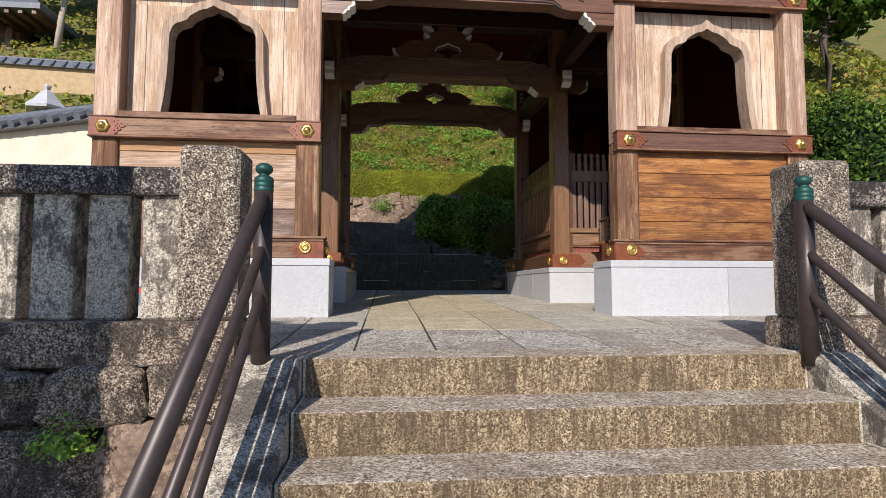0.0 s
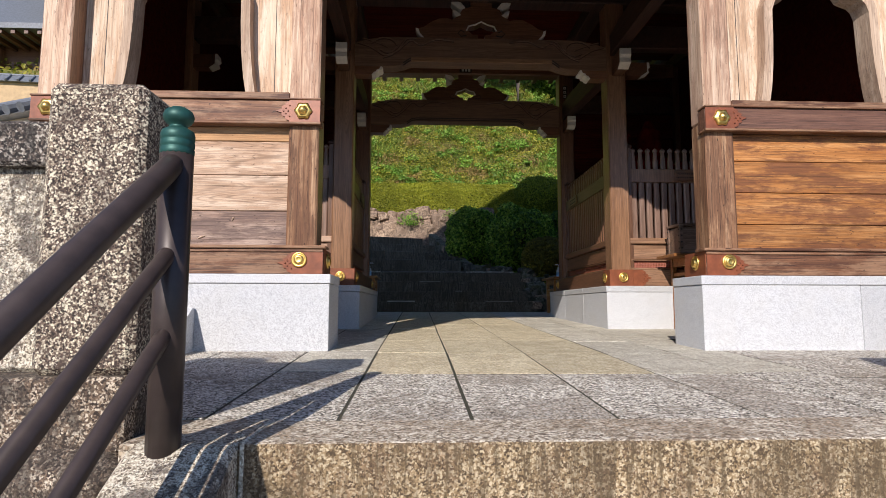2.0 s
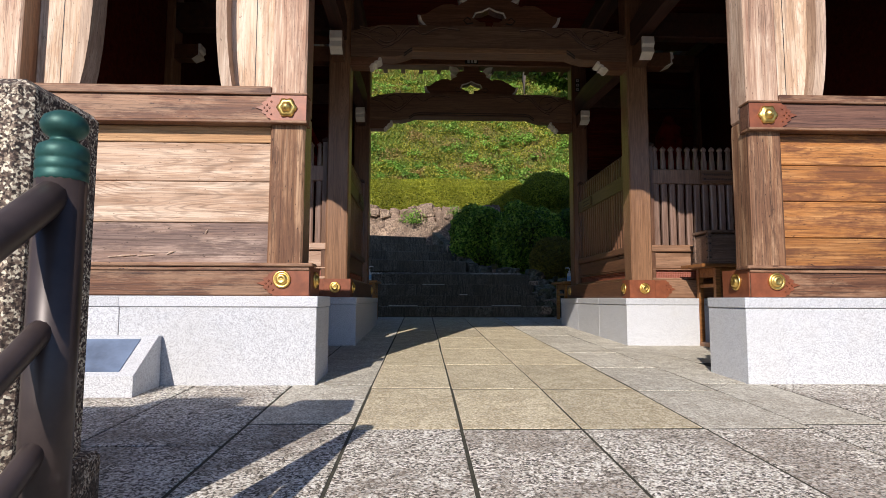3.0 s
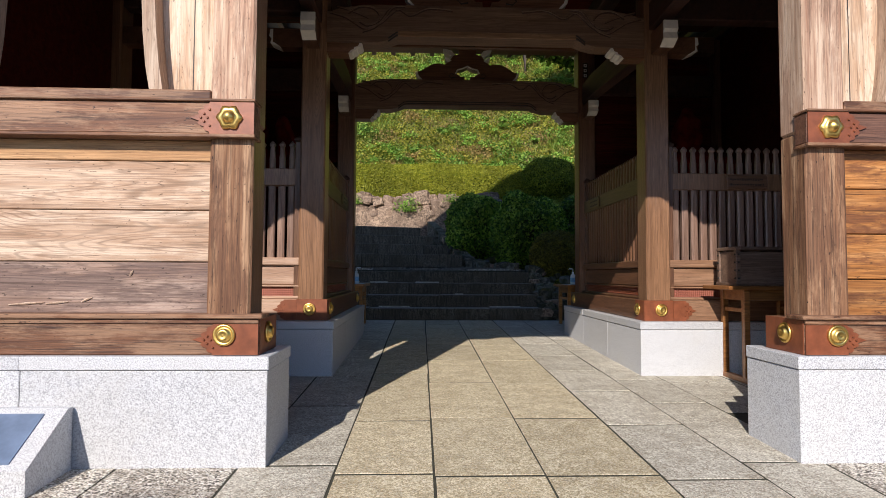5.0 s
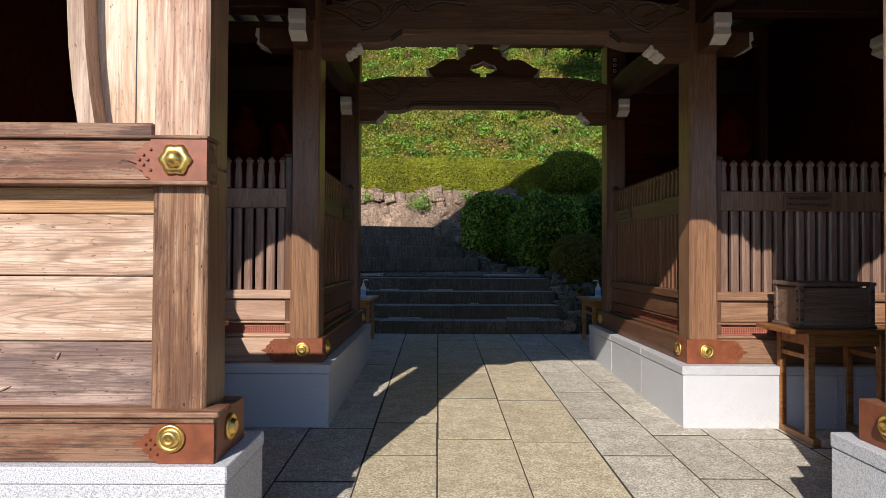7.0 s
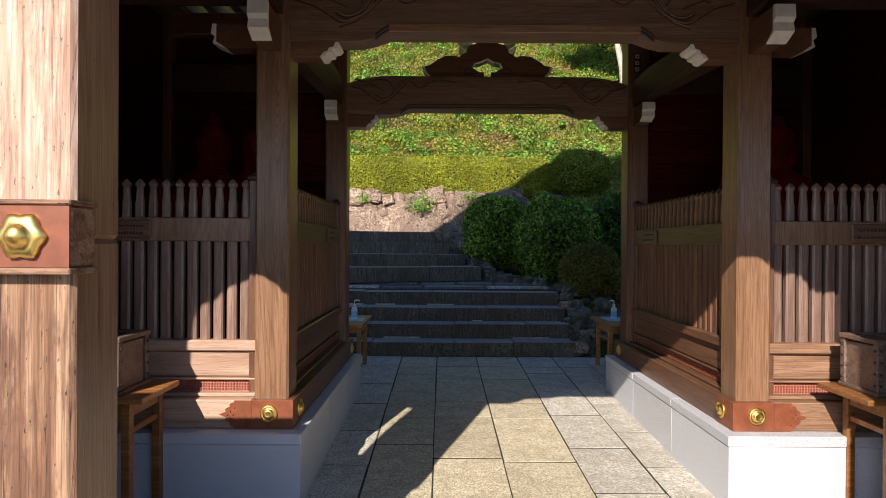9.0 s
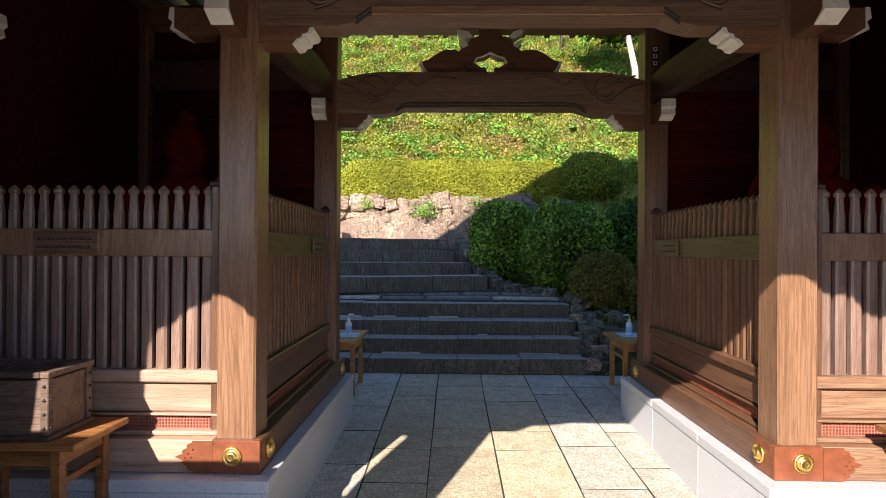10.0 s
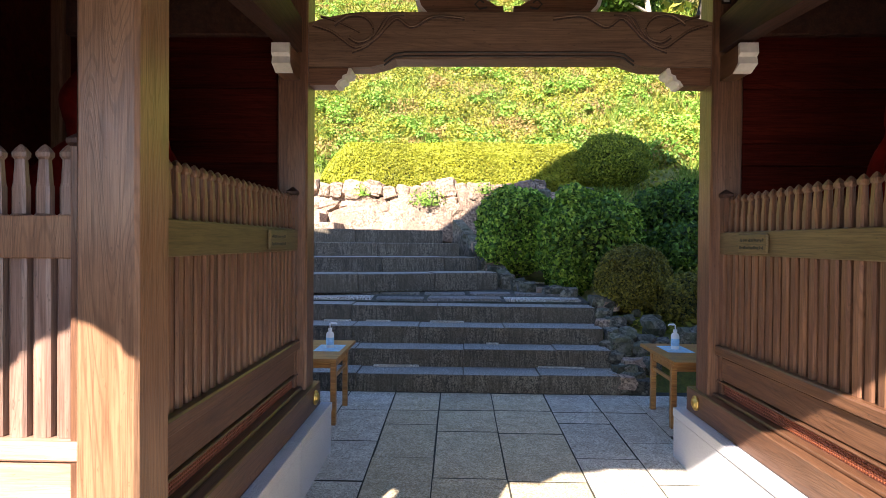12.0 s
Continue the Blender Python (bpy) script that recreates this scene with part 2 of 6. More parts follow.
GRANITE = granite("cut_white_granite", (0.52, 0.525, 0.535), (0.26, 0.26, 0.275), 200, 0.2, (0.48, 0.46, 0.42), 0.55, 0.12)
# Rear risers are stained and also darkened; treads are paled for sky light.
STEP_RISER = granite("shaded_stained_riser", (0.17, 0.145, 0.105), (0.04, 0.034, 0.025), 60, 0.6, (0.075, 0.062, 0.04), 0.9, 0.6, (0.85, 1.15), 80, 0.6)
STEP_TREAD = granite("sky_lit_tread", (0.34, 0.315, 0.27), (0.13, 0.115, 0.095), 60, 0.4, (0.22, 0.2, 0.16), 0.85, 0.5, (1.0, 1.001), 90)
# Mossy stone, darkened further to paint the shade on the borders.
ROCK_DARK = granite("shaded_mossy_stone", (0.15, 0.135, 0.1), (0.04, 0.038, 0.026), 26, 0.7, (0.06, 0.065, 0.03), 0.95, 0.9, (0.5, 1.3), 18)
STEP_DARK = granite("grey_step_stone", (0.24, 0.21, 0.18), (0.09, 0.08, 0.07), 60, 0.5, (0.13, 0.11, 0.09), 0.85, 0.6, (0.85, 1.12), 40)
ROCK = granite("field_stone", (0.33, 0.24, 0.165), (0.1, 0.07, 0.05), 40, 0.7, (0.22, 0.15, 0.105), 0.9, 0.9, (0.7, 1.15), 22)


def aggregate(name, tones, scale, blotch=None, amount=0.8, size=2.5, rough=0.88, relief=0.9, runs=None):
    """Coarse-grained weathered stone: single grains of several tones, with broad stains."""
    m = Mat(name, rough)
    warp = m.node("ShaderNodeTexNoise")
    warp.inputs["Scale"].default_value = scale * 0.7
    warp.inputs["Detail"].default_value = 5.0
    warp.inputs["Roughness"].default_value = 0.75
    m.link(m.co, warp.inputs["Vector"])
    add = m.node("ShaderNodeVectorMath", operation="MULTIPLY_ADD")
    add.inputs[1].default_value = (2.6 / scale,) * 3
    m.link(warp.outputs["Color"], add.inputs[0])
    m.link(m.co, add.inputs[2])
    v = m.node("ShaderNodeTexVoronoi")
    v.inputs["Scale"].default_value = scale
    m.link(add.outputs[0], v.inputs["Vector"])
    sep = m.node("ShaderNodeSeparateColor")
    m.link(v.outputs["Color"], sep.inputs[0])
    n = m.noise(scale * 0.25, 5, 0.75)
    avg = m.mix(0.56, sep.outputs[0], n)
    k = len(tones)
    c = m.ramp(avg, *[(0.33 + 0.34 * i / (k - 1), t) for i, t in enumerate(tones)])
    if blotch:
        s = m.ramp(m.noise((size, size, size * 0.6), 8, 0.78), (0.485, 0.0), (0.54, amount))
        grain = m.ramp(sep.outputs[1], (0.5, [x * 0.6 for x in blotch]), (0.95, [min(1, x * 2.6) for x in blotch]))
        c = m.mix(s, c, grain)
    if runs:
        w = m.ramp(m.noise((42, 42, 4.5), 6, 0.75), (0.47, 0.0), (0.6, 0.8))
        c = m.mix(w, c, runs)
        c = m.mix(m.ramp(m.noise((3.2, 3.2, 2.0), 5, 0.7), (0.5, 0.0), (0.62, 0.55)), c, [v * 0.8 for v in runs])
    m.colour(m.mix(1.0, c, m.ramp(m.rand, (0.0, 0.9), (1.0, 1.08)), "MULTIPLY"))
    m.bump(m.mix(0.5, sep.outputs[0], n), relief, 0.007)
    return m.m


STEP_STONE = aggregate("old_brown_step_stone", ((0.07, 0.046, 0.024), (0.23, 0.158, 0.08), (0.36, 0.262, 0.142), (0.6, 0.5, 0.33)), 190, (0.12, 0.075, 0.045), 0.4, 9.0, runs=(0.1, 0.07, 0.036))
STEP_TOP = aggregate("pale_step_top", ((0.13, 0.095, 0.065), (0.37, 0.3, 0.21), (0.54, 0.46, 0.35), (0.8, 0.74, 0.62)), 130, (0.2, 0.14, 0.085), 0.5, 3.0)
PAVE = aggregate("pale_paving_stone", ((0.39, 0.315, 0.185), (0.59, 0.495, 0.305), (0.69, 0.6, 0.4), (0.86, 0.78, 0.59)), 170, (0.3, 0.23, 0.13), 0.35, 7.0, 0.8, 1.3)
PAVE_GREY = aggregate("grey_paving_stone", ((0.34, 0.3, 0.225), (0.57, 0.52, 0.415), (0.68, 0.635, 0.52), (0.88, 0.84, 0.72)), 170, (0.28, 0.23, 0.16), 0.35, 7.0, 0.8, 1.3)
PAVE_ROUGH = aggregate("rough_grey_paving", ((0.05, 0.04, 0.03), (0.33, 0.285, 0.22), (0.66, 0.6, 0.49), (0.92, 0.88, 0.79)), 150, (0.2, 0.16, 0.12), 0.55, 1.3)
LICHEN = aggregate("lichened_old_granite", ((0.13, 0.1, 0.07), (0.44, 0.37, 0.27), (0.64, 0.57, 0.44), (0.82, 0.77, 0.64)), 240, (0.06, 0.045, 0.038), 0.8, 4.5)
LICHEN_BROWN = aggregate("brown_lichened_stone", ((0.03, 0.02, 0.014), (0.115, 0.076, 0.05), (0.22, 0.155, 0.1), (0.6, 0.52, 0.4)), 190, (0.035, 0.026, 0.02), 0.8, 3.5)
LICHEN_PILLAR = aggregate("lichened_pillar_granite", ((0.025, 0.017, 0.013), (0.085, 0.056, 0.042), (0.16, 0.112, 0.082), (0.34, 0.27, 0.19), (0.78, 0.71, 0.54)), 210, (0.06, 0.04, 0.032), 0.55, 7.0)
LICHEN_DARK = aggregate("black_stained_granite", ((0.018, 0.014, 0.012), (0.06, 0.045, 0.036), (0.15, 0.115, 0.09), (0.5, 0.45, 0.38)), 150, (0.018, 0.014, 0.012), 0.85, 4.0)


def leaf_mat(name, a, b, c, rough=0.55, shine=0.3, patches=()):
    m = Mat(name, rough)
    geo = m.node("ShaderNodeNewGeometry")
    col = m.ramp(geo.outputs["Random Per Island"], (0.0, a), (0.5, b), (1.0, c))
    broad = m.ramp(m.noise(0.9, 3, 0.6), (0.35, 0.75), (0.65, 1.2))
    col = m.mix(1.0, col, broad, "MULTIPLY")
    for scale, level, tone in patches:
        spot = m.mix(1.0, m.ramp(geo.outputs["Random Per Island"], (0.0, [v * 0.45 for v in tone]), (1.0, tone)), broad, "MULTIPLY")
        col = m.mix(m.ramp(m.noise(scale, 4, 0.65), (level, 0.0), (level + 0.07, 0.85)), col, spot)
    m.colour(col)
    m.b.inputs["Specular IOR Level"].default_value = shine
    tr = m.node("ShaderNodeBsdfTranslucent")
    m.link(col, tr.inputs["Color"])
    mixer = m.node("ShaderNodeMixShader")
    mixer.inputs[0].default_value = 0.3
    m.link(m.b.outputs[0], mixer.inputs[1])
    m.link(tr.outputs[0], mixer.inputs[2])
    m.link(mixer.outputs[0], m.t.nodes["Material Output"].inputs["Surface"])
    return m.m


LEAF_HEDGE = leaf_mat("hedge_leaves", (0.17, 0.2, 0.012), (0.28, 0.3, 0.016), (0.42, 0.41, 0.03))
LEAF_ROUND = leaf_mat("round_shrub_leaves", (0.06, 0.09, 0.008), (0.18, 0.22, 0.016), (0.38, 0.4, 0.035), 0.6, 0.2)
LEAF_SHRUB = leaf_mat("shrub_leaves", (0.02, 0.05, 0.005), (0.12, 0.24, 0.02), (0.45, 0.6, 0.07), 0.5, 0.25)
LEAF_OLIVE = leaf_mat("olive_shrub_leaves", (0.05, 0.055, 0.008), (0.16, 0.15, 0.018), (0.34, 0.29, 0.035))
LEAF_WEED = leaf_mat("weed_leaves", (0.1, 0.2, 0.02), (0.2, 0.36, 0.04), (0.36, 0.5, 0.08))
LEAF_COVER = leaf_mat("ground_cover_leaves", (0.1, 0.14, 0.012), (0.24, 0.25, 0.02), (0.42, 0.37, 0.05), patches=((0.75, 0.55, (0.16, 0.28, 0.03)), (1.1, 0.53, (0.4, 0.27, 0.09)), (1.9, 0.6, (0.05, 0.13, 0.02))))
LEAF_TREE = leaf_mat("tree_leaves", (0.015, 0.035, 0.006), (0.06, 0.12, 0.014), (0.17, 0.27, 0.03), 0.5, 0.2)
GRASS = leaf_mat("hill_grass_blades", (0.09, 0.17, 0.016), (0.18, 0.26, 0.025), (0.34, 0.34, 0.06))
GRASS_LONG = leaf_mat("long_grass_blades", (0.11, 0.2, 0.018), (0.2, 0.3, 0.03), (0.36, 0.4, 0.08))
# Near-black fill: paints the shade seen between the leaves.
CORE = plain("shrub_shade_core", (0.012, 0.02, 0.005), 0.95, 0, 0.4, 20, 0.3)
BARK = plain("pale_bark", (0.42, 0.35, 0.27), 0.9, 0, 0.35, 16, 0.5)
BARK_DARK = plain("dark_bark", (0.09, 0.07, 0.055), 0.9, 0, 0.35, 16, 0.5)


def hill_mat():
    m = Mat("grassy_soil", 0.95)
    c = m.ramp(m.noise(1.6, 6, 0.7), (0.35, (0.1, 0.13, 0.02)), (0.5, (0.2, 0.2, 0.035)), (0.6, (0.25, 0.18, 0.07)))
    m.colour(m.mix(m.ramp(m.noise(30, 4, 0.7), (0.4, 0.0), (0.7, 0.6)), c, (0.07, 0.06, 0.025)))
    m.bump(m.noise(18, 5, 0.7), 0.8, 0.05)
    return m.m


HILL = hill_mat()


# ---- mesh helpers ----
def thing(name, label="", category="", group="", kind="", at=(0, 0, 0)):
    ob = new(name)
    ob.location = at
    ob.empty_display_size = 0.1
    return tagged(ob, label, category, group, kind)


def smooth(me):
    for p in me.polygons:
        p.use_smooth = True


def as_object(name, bm, mat, parent=None, label="", round_it=False):
    me = bpy.data.meshes.new(name)
    bmesh.ops.recalc_face_normals(bm, faces=bm.faces)
    bm.to_mesh(me)
    bm.free()
    me.materials.append(mat)
    if round_it:
        smooth(me)
    ob = new(name, me)
    if parent:
        ob.parent = parent
        ob.matrix_parent_inverse = Matrix.Translation(-Vector(parent_origin(parent)))
    if label:
        ob["label"] = label
    return ob


def parent_origin(ob):
    x = Vector(ob.location)
    if ob.parent:
        x = x if ob.data else x + parent_origin(ob.parent)
    return x


def part(name, bm, mat, parent, label="", round_it=False):
    return as_object(name, bm, mat, parent, label, round_it)


def box(x0, x1, y0, y1, z0, z1, bevel=0.0, bm=None):
    bm = bm or bmesh.new()
    r = bmesh.ops.create_cube(bm, size=1.0)
    for v in r["verts"]:
        v.co = Vector(((x0 + x1) / 2 + v.co.x * (x1 - x0), (y0 + y1) / 2 + v.co.y * (y1 - y0), (z0 + z1) / 2 + v.co.z * (z1 - z0)))
    if bevel:
        es = {e for v in r["verts"] for e in v.link_edges}
        bmesh.ops.bevel(bm, geom=list(es), offset=bevel, segments=1, affect="EDGES")
    return bm


def prism(poly, axis, a, b, bm=None):
    """Extrude a 2D outline along an axis from a to b. The outline's two values are the other two axes in order."""
    bm = bm or bmesh.new()

    def put(p, d):
        return {"x": (d, p[0], p[1]), "y": (p[0], d, p[1]), "z": (p[0], p[1], d)}[axis]

    lo = [bm.verts.new(put(p, a)) for p in poly]
    hi = [bm.verts.new(put(p, b)) for p in poly]
    bm.faces.new(lo)
    bm.faces.new(hi)
    n = len(poly)
    for i in range(n):
        bm.faces.new((lo[i], lo[(i + 1) % n], hi[(i + 1) % n], hi[i]))
    return bm


def strip(top, low, a, b, axis="y", bm=None):
    """A solid between two lines of equal length (upper and lower), from a to b along the axis."""
    bm = bm or bmesh.new()

    def put(p, d):
        return {"x": (d, p[0], p[1]), "y": (p[0], d, p[1])}[axis]

    rows = [[bm.verts.new(put(p, d)) for p in line] for line, d in ((top, a), (low, a), (low, b), (top, b))]
    for i in range(len(top) - 1):
        for j in range(4):
            k = (j + 1) % 4
            bm.faces.new((rows[j][i], rows[j][i + 1], rows[k][i + 1], rows[k][i]))
    for i in (0, len(top) - 1):
        bm.faces.new([rows[j][i] for j in range(4)])
    return bm


def tube(pts, r, n=10, bm=None):
    """A round bar along points; r is a radius or one radius per point."""
    bm = bm or bmesh.new()
    pts = [Vector(p) for p in pts]
    rs = r if hasattr(r, "__len__") else [r] * len(pts)
    rings = []
    for i, p in enumerate(pts):
        d = (pts[min(i + 1, len(pts) - 1)] - pts[max(i - 1, 0)]).normalized()
        q = d.to_track_quat("Z", "Y")
        rings.append([bm.verts.new(p + q @ Vector((math.cos(a) * rs[i], math.sin(a) * rs[i], 0))) for a in [2 * math.pi * k / n for k in range(n)]])
    for a, b in zip(rings, rings[1:]):
        for k in range(n):
            bm.faces.new((a[k], a[(k + 1) % n], b[(k + 1) % n], b[k]))
    bm.faces.new(rings[0])
    bm.faces.new(rings[-1])
    return bm


def lathe(profile, at, n=16, axis="z", bm=None):
    """Turn a profile of (radius, height) about an axis."""
    bm = bm or bmesh.new()
    at = Vector(at)
    rings = []
    for r, h in profile:
        ring = []
        for k in range(n):
            a = 2 * math.pi * k / n
            c, s = r * math.cos(a), r * math.sin(a)
            ring.append(bm.verts.new(at + Vector({"z": (c, s, h), "y": (c, h, s), "x": (h, c, s)}[axis])))
        rings.append(ring)
    for a, b in zip(rings, rings[1:]):
        for k in range(n):
            bm.faces.new((a[k], a[(k + 1) % n], b[(k + 1) % n], b[k]))
    bm.faces.new(rings[0])
    bm.faces.new(rings[-1])
    return bm


def blob(at, size, seed, rough=0.18, sub=2, bm=None, power=0.75):
    """An irregular rounded stone or clump."""
    bm = bm or bmesh.new()
    r = bmesh.ops.create_icosphere(bm, subdivisions=sub, radius=1.0)
    for v in r["verts"]:
        d = v.co.normalized()
        k = 1 + rough * 2 * noise.noise(d * 1.7 + Vector((seed * 3.1, seed * 1.7, 0)))
        d = Vector([math.copysign(abs(c) ** power, c) for c in d]) * k
        v.co = Vector(at) + Vector((d.x * size[0], d.y * size[1], d.z * size[2]))
    return bm


def quads(name, verts, mat, parent=None, per=4):
    """A mesh of loose leaves from an array of corner points, per corners each."""
    n = len(verts)
    me = bpy.data.meshes.new(name)
    me.vertices.add(n)
    me.vertices.foreach_set("co", np.asarray(verts, dtype=np.float32).ravel())
    me.loops.add(n)
    me.loops.foreach_set("vertex_index", np.arange(n, dtype=np.int32))
    me.polygons.add(n // per)
    me.polygons.foreach_set("loop_start", np.arange(0, n, per, dtype=np.int32))
    me.update(calc_edges=True)
    me.validate()
    me.materials.append(mat)
    ob = new(name, me)
    if parent:
        ob.parent = parent
        ob.matrix_parent_inverse = Matrix.Translation(-Vector(parent_origin(parent)))
    return ob


RNG = np.random.default_rng(7)


def leaf_corners(p, nrm, size, spread=0.8, long=1.7):
    """Rhombic leaves at points p, facing nrm with a random lean."""
    n = len(p)
    f = nrm + RNG.normal(0, spread, (n, 3))
    f /= np.linalg.norm(f, axis=1)[:, None]
    u = np.cross(f, RNG.normal(0, 1, (n, 3)))
    u /= np.linalg.norm(u, axis=1)[:, None]
    v = np.cross(f, u)
    s = (size * RNG.uniform(0.6, 1.35, n))[:, None]
    a, b = u * s * long * 0.5, v * s * 0.5
    return np.stack([p - a, p - 0.15 * a + b, p + a, p - 0.15 * a - b], 1).reshape(-1, 3)


# ---- ground heights ----
def floor_z(y):
    return 0.045 * (y - 4.85) if y < 4.85 else 0.033 * (min(y, 10.7) - 4.85)


def lerp(v, a, b, c, d):
    k = min(1.0, max(0.0, (v - a) / (b - a)))
    return c + (d - c) * k


def ground_z(x, y):
    if y < 2.95:
        return -1.6
    hill = 2.55 + 0.72 * (y - 15.7) if y > 15.7 else 0
    if y < 10.75:
        if x < -3.1:
            return lerp(y, 6.3, 10.75, -0.3, 1.5) * lerp(x, -4.5, -3.1, 1, 0) + lerp(x, -4.5, -3.1, 0, -0.3)
        if x > 4.6:
            return lerp(x, 4.6, 6.0, -0.3, 0.3) + lerp(y, 6, 10.75, 0, 0.6)
        return -0.3
    if y > 15.7:
        return hill + 0.35 * noise.noise(Vector((x * 0.35, y * 0.35, 0))) + 0.12 * noise.noise(Vector((x * 1.3, y * 1.3, 4)))
    side = lerp(y, 10.75, 15.7, 0.15, 2.5)
    if x > 2.0:
        return side + lerp(x, 2.0, 3.0, 0.0, 0.25)
    if x < -3.1:
        return lerp(y, 10.75, 15.7, 1.5, 2.5)
    return lerp(y, 10.75, 12.2, -0.2, 0.6) if y < 12.2 else lerp(y, 12.2, 15.3, 0.6, 1.55)


XC = 0.735          # the gate's axis
BAY = 1.412         # half the middle bay, column centre to axis
OUT = 3.055         # half the whole front
ROW_F, ROW_M, ROW_R = 5.0, 6.96, 8.96
CW = 0.1            # half a column
TOP_BASE = 0.485


def sides():
    return ((-1, XC - BAY), (1, XC + BAY))


# ---- ground ----
def build_ground():
    xs = np.concatenate([[-600, -250, -120, -70, -45, -32, -24], np.arange(-19, 20.01, 0.55), [25, 33, 46, 72, 122, 250, 600]])
    ys = np.concatenate([[-600, -200, -80, -30, -10, -3, 0, 2.2, 2.94, 2.96], np.arange(3.5, 10.7, 0.9), np.arange(10.74, 40, 0.5), [42, 46, 52, 60, 72, 90, 150, 300, 600]])
    bm = bmesh.new()
    grid = []
    for y in ys:
        row = []
        for x in xs:
            z = ground_z(float(x), float(min(y, 60)))
            row.append(bm.verts.new((x, y, z)))
        grid.append(row)
    for j in range(len(ys) - 1):
        for i in range(len(xs) - 1):
            bm.faces.new((grid[j][i], grid[j][i + 1], grid[j + 1][i + 1], grid[j + 1][i]))
    ob = as_object("ground", bm, HILL, None, "", True)
    ob.data.materials.append(GRAVEL)
    for p in ob.data.polygons:
        if p.center.y < 10.6 and -4.2 < p.center.x < 5.2 or p.center.y < 2.95:
            p.material_index = 1
    tagged(ob, "grassy hillside soil and gravel ground round the gate", "ground", kind="structure")


build_ground()


# ---- terrace paving ----
def sloped(bm):
    for v in bm.verts:
        v.co.z += floor_z(v.co.y)
    return bm


def build_floor():
    base = bmesh.new()
    for a, b in ((2.86, 4.85), (4.85, 10.72)):
        box(-7 if a < 4 else -2.45, 9 if a < 4 else 3.95, a, b, -0.29, -0.0028, 0, base)
    bmesh.ops.translate(base, verts=base.verts, vec=(0, 0, 0))
    floor = as_object("floor", sloped(base), FOUNDATION)
    tagged(floor, "worn rectangular stone paving of the gate passage", "floor", kind="structure")
    rnd = random.Random(4)
    lines = [-0.6, -0.165, 0.265, 0.745, 1.245, 1.68, 2.06]
    left = [-0.6 - 0.52 * i for i in range(1, 9)][::-1]
    right = [2.06 + 0.52 * i for i in range(1, 9)]
    allx = left + lines + right
    g = 0.0055

    def tile(x0, x1, y0, y1, mat):
        lift = rnd.uniform(-0.001, 0.001)
        e = [g * rnd.uniform(0.6, 1.9) * k for k in (0.8, 0.8, 1.4, 1.4)]
        bm = box(x0 + e[0], x1 - e[1], y0 + e[2], y1 - e[3], -0.06 + lift, lift, 0.001)
        ob = part("paving_stone", sloped(bm), mat, floor)
        if y0 < 3:
            pale_tops(ob, STEP_TOP)

    # cross joints of the six middle rows of slabs
    joints = {-0.6: (3.02, 4.02, 4.85, 5.87, 6.72, 7.34, 8.01, 8.69, 9.36, 10.07, 10.6),
              -0.165: (3.02, 3.94, 4.75, 5.54, 6.24, 6.84, 7.71, 8.3, 9.07, 9.72, 10.07, 10.6),
              0.265: (3.02, 3.93, 4.72, 5.6, 6.52, 7.46, 8.34, 8.75, 9.58, 10.09, 10.6),
              0.745: (3.02, 3.93, 4.71, 5.58, 6.47, 7.41, 8.29, 8.72, 9.56, 10.1, 10.6),
              1.245: (3.02, 3.92, 4.66, 5.44, 6.24, 6.95, 7.66, 8.39, 9.1, 9.8, 10.08, 10.6),
              1.68: (3.02, 3.98, 4.85, 5.91, 6.6, 7.33, 8.0, 8.71, 9.4, 10.08, 10.6)}
    for a, b in zip(allx, allx[1:]):
        if a in joints:
            for y, y1 in zip(joints[a], joints[a][1:]):
                tile(a, b, y, y1, PAVE_ROUGH if y1 < 4.1 else PAVE if -0.2 < a < 0.8 else PAVE_GREY)
            continue
        y = 3.06
        stop = 10.6 if a > -1.8 and b < 3.2 else 4.85
        while y < stop - 0.25:
            y1 = min(y + rnd.uniform(0.6, 0.9), stop)
            if y < 4.6 < y1 + 0.3:
                y1 = 4.85
            if stop - y1 < 0.3:
                y1 = stop
            if y1 < 4.9 or 5.3 < y < 6.9 or y > 9.1:
                tile(a, b, y, y1, PAVE_ROUGH if y1 < 4.9 else PAVE_GREY)
            y = y1


# ---- front stairs with stone borders ----
RUN, RISE, HEAD_Y, HEAD_Z = 0.325, 0.175, 2.72, -0.083


def nosed(x0, x1, y0, y1, z0, z1, r=0.016):
    """A step block with a rounded front edge."""
    prof = [(y0, z0), (y0, z1 - r), (y0 + r * 0.12, z1 - r * 0.55), (y0 + r * 0.4, z1 - r * 0.18), (y0 + r, z1), (y1, z1), (y1, z0)]
    return prism(prof, "x", x0, x1)


def pale_tops(ob, tread):
    """Give the upward faces of a step a paler stone; on the rear steps it paints in sky light."""
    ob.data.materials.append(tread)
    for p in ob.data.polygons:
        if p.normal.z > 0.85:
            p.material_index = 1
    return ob


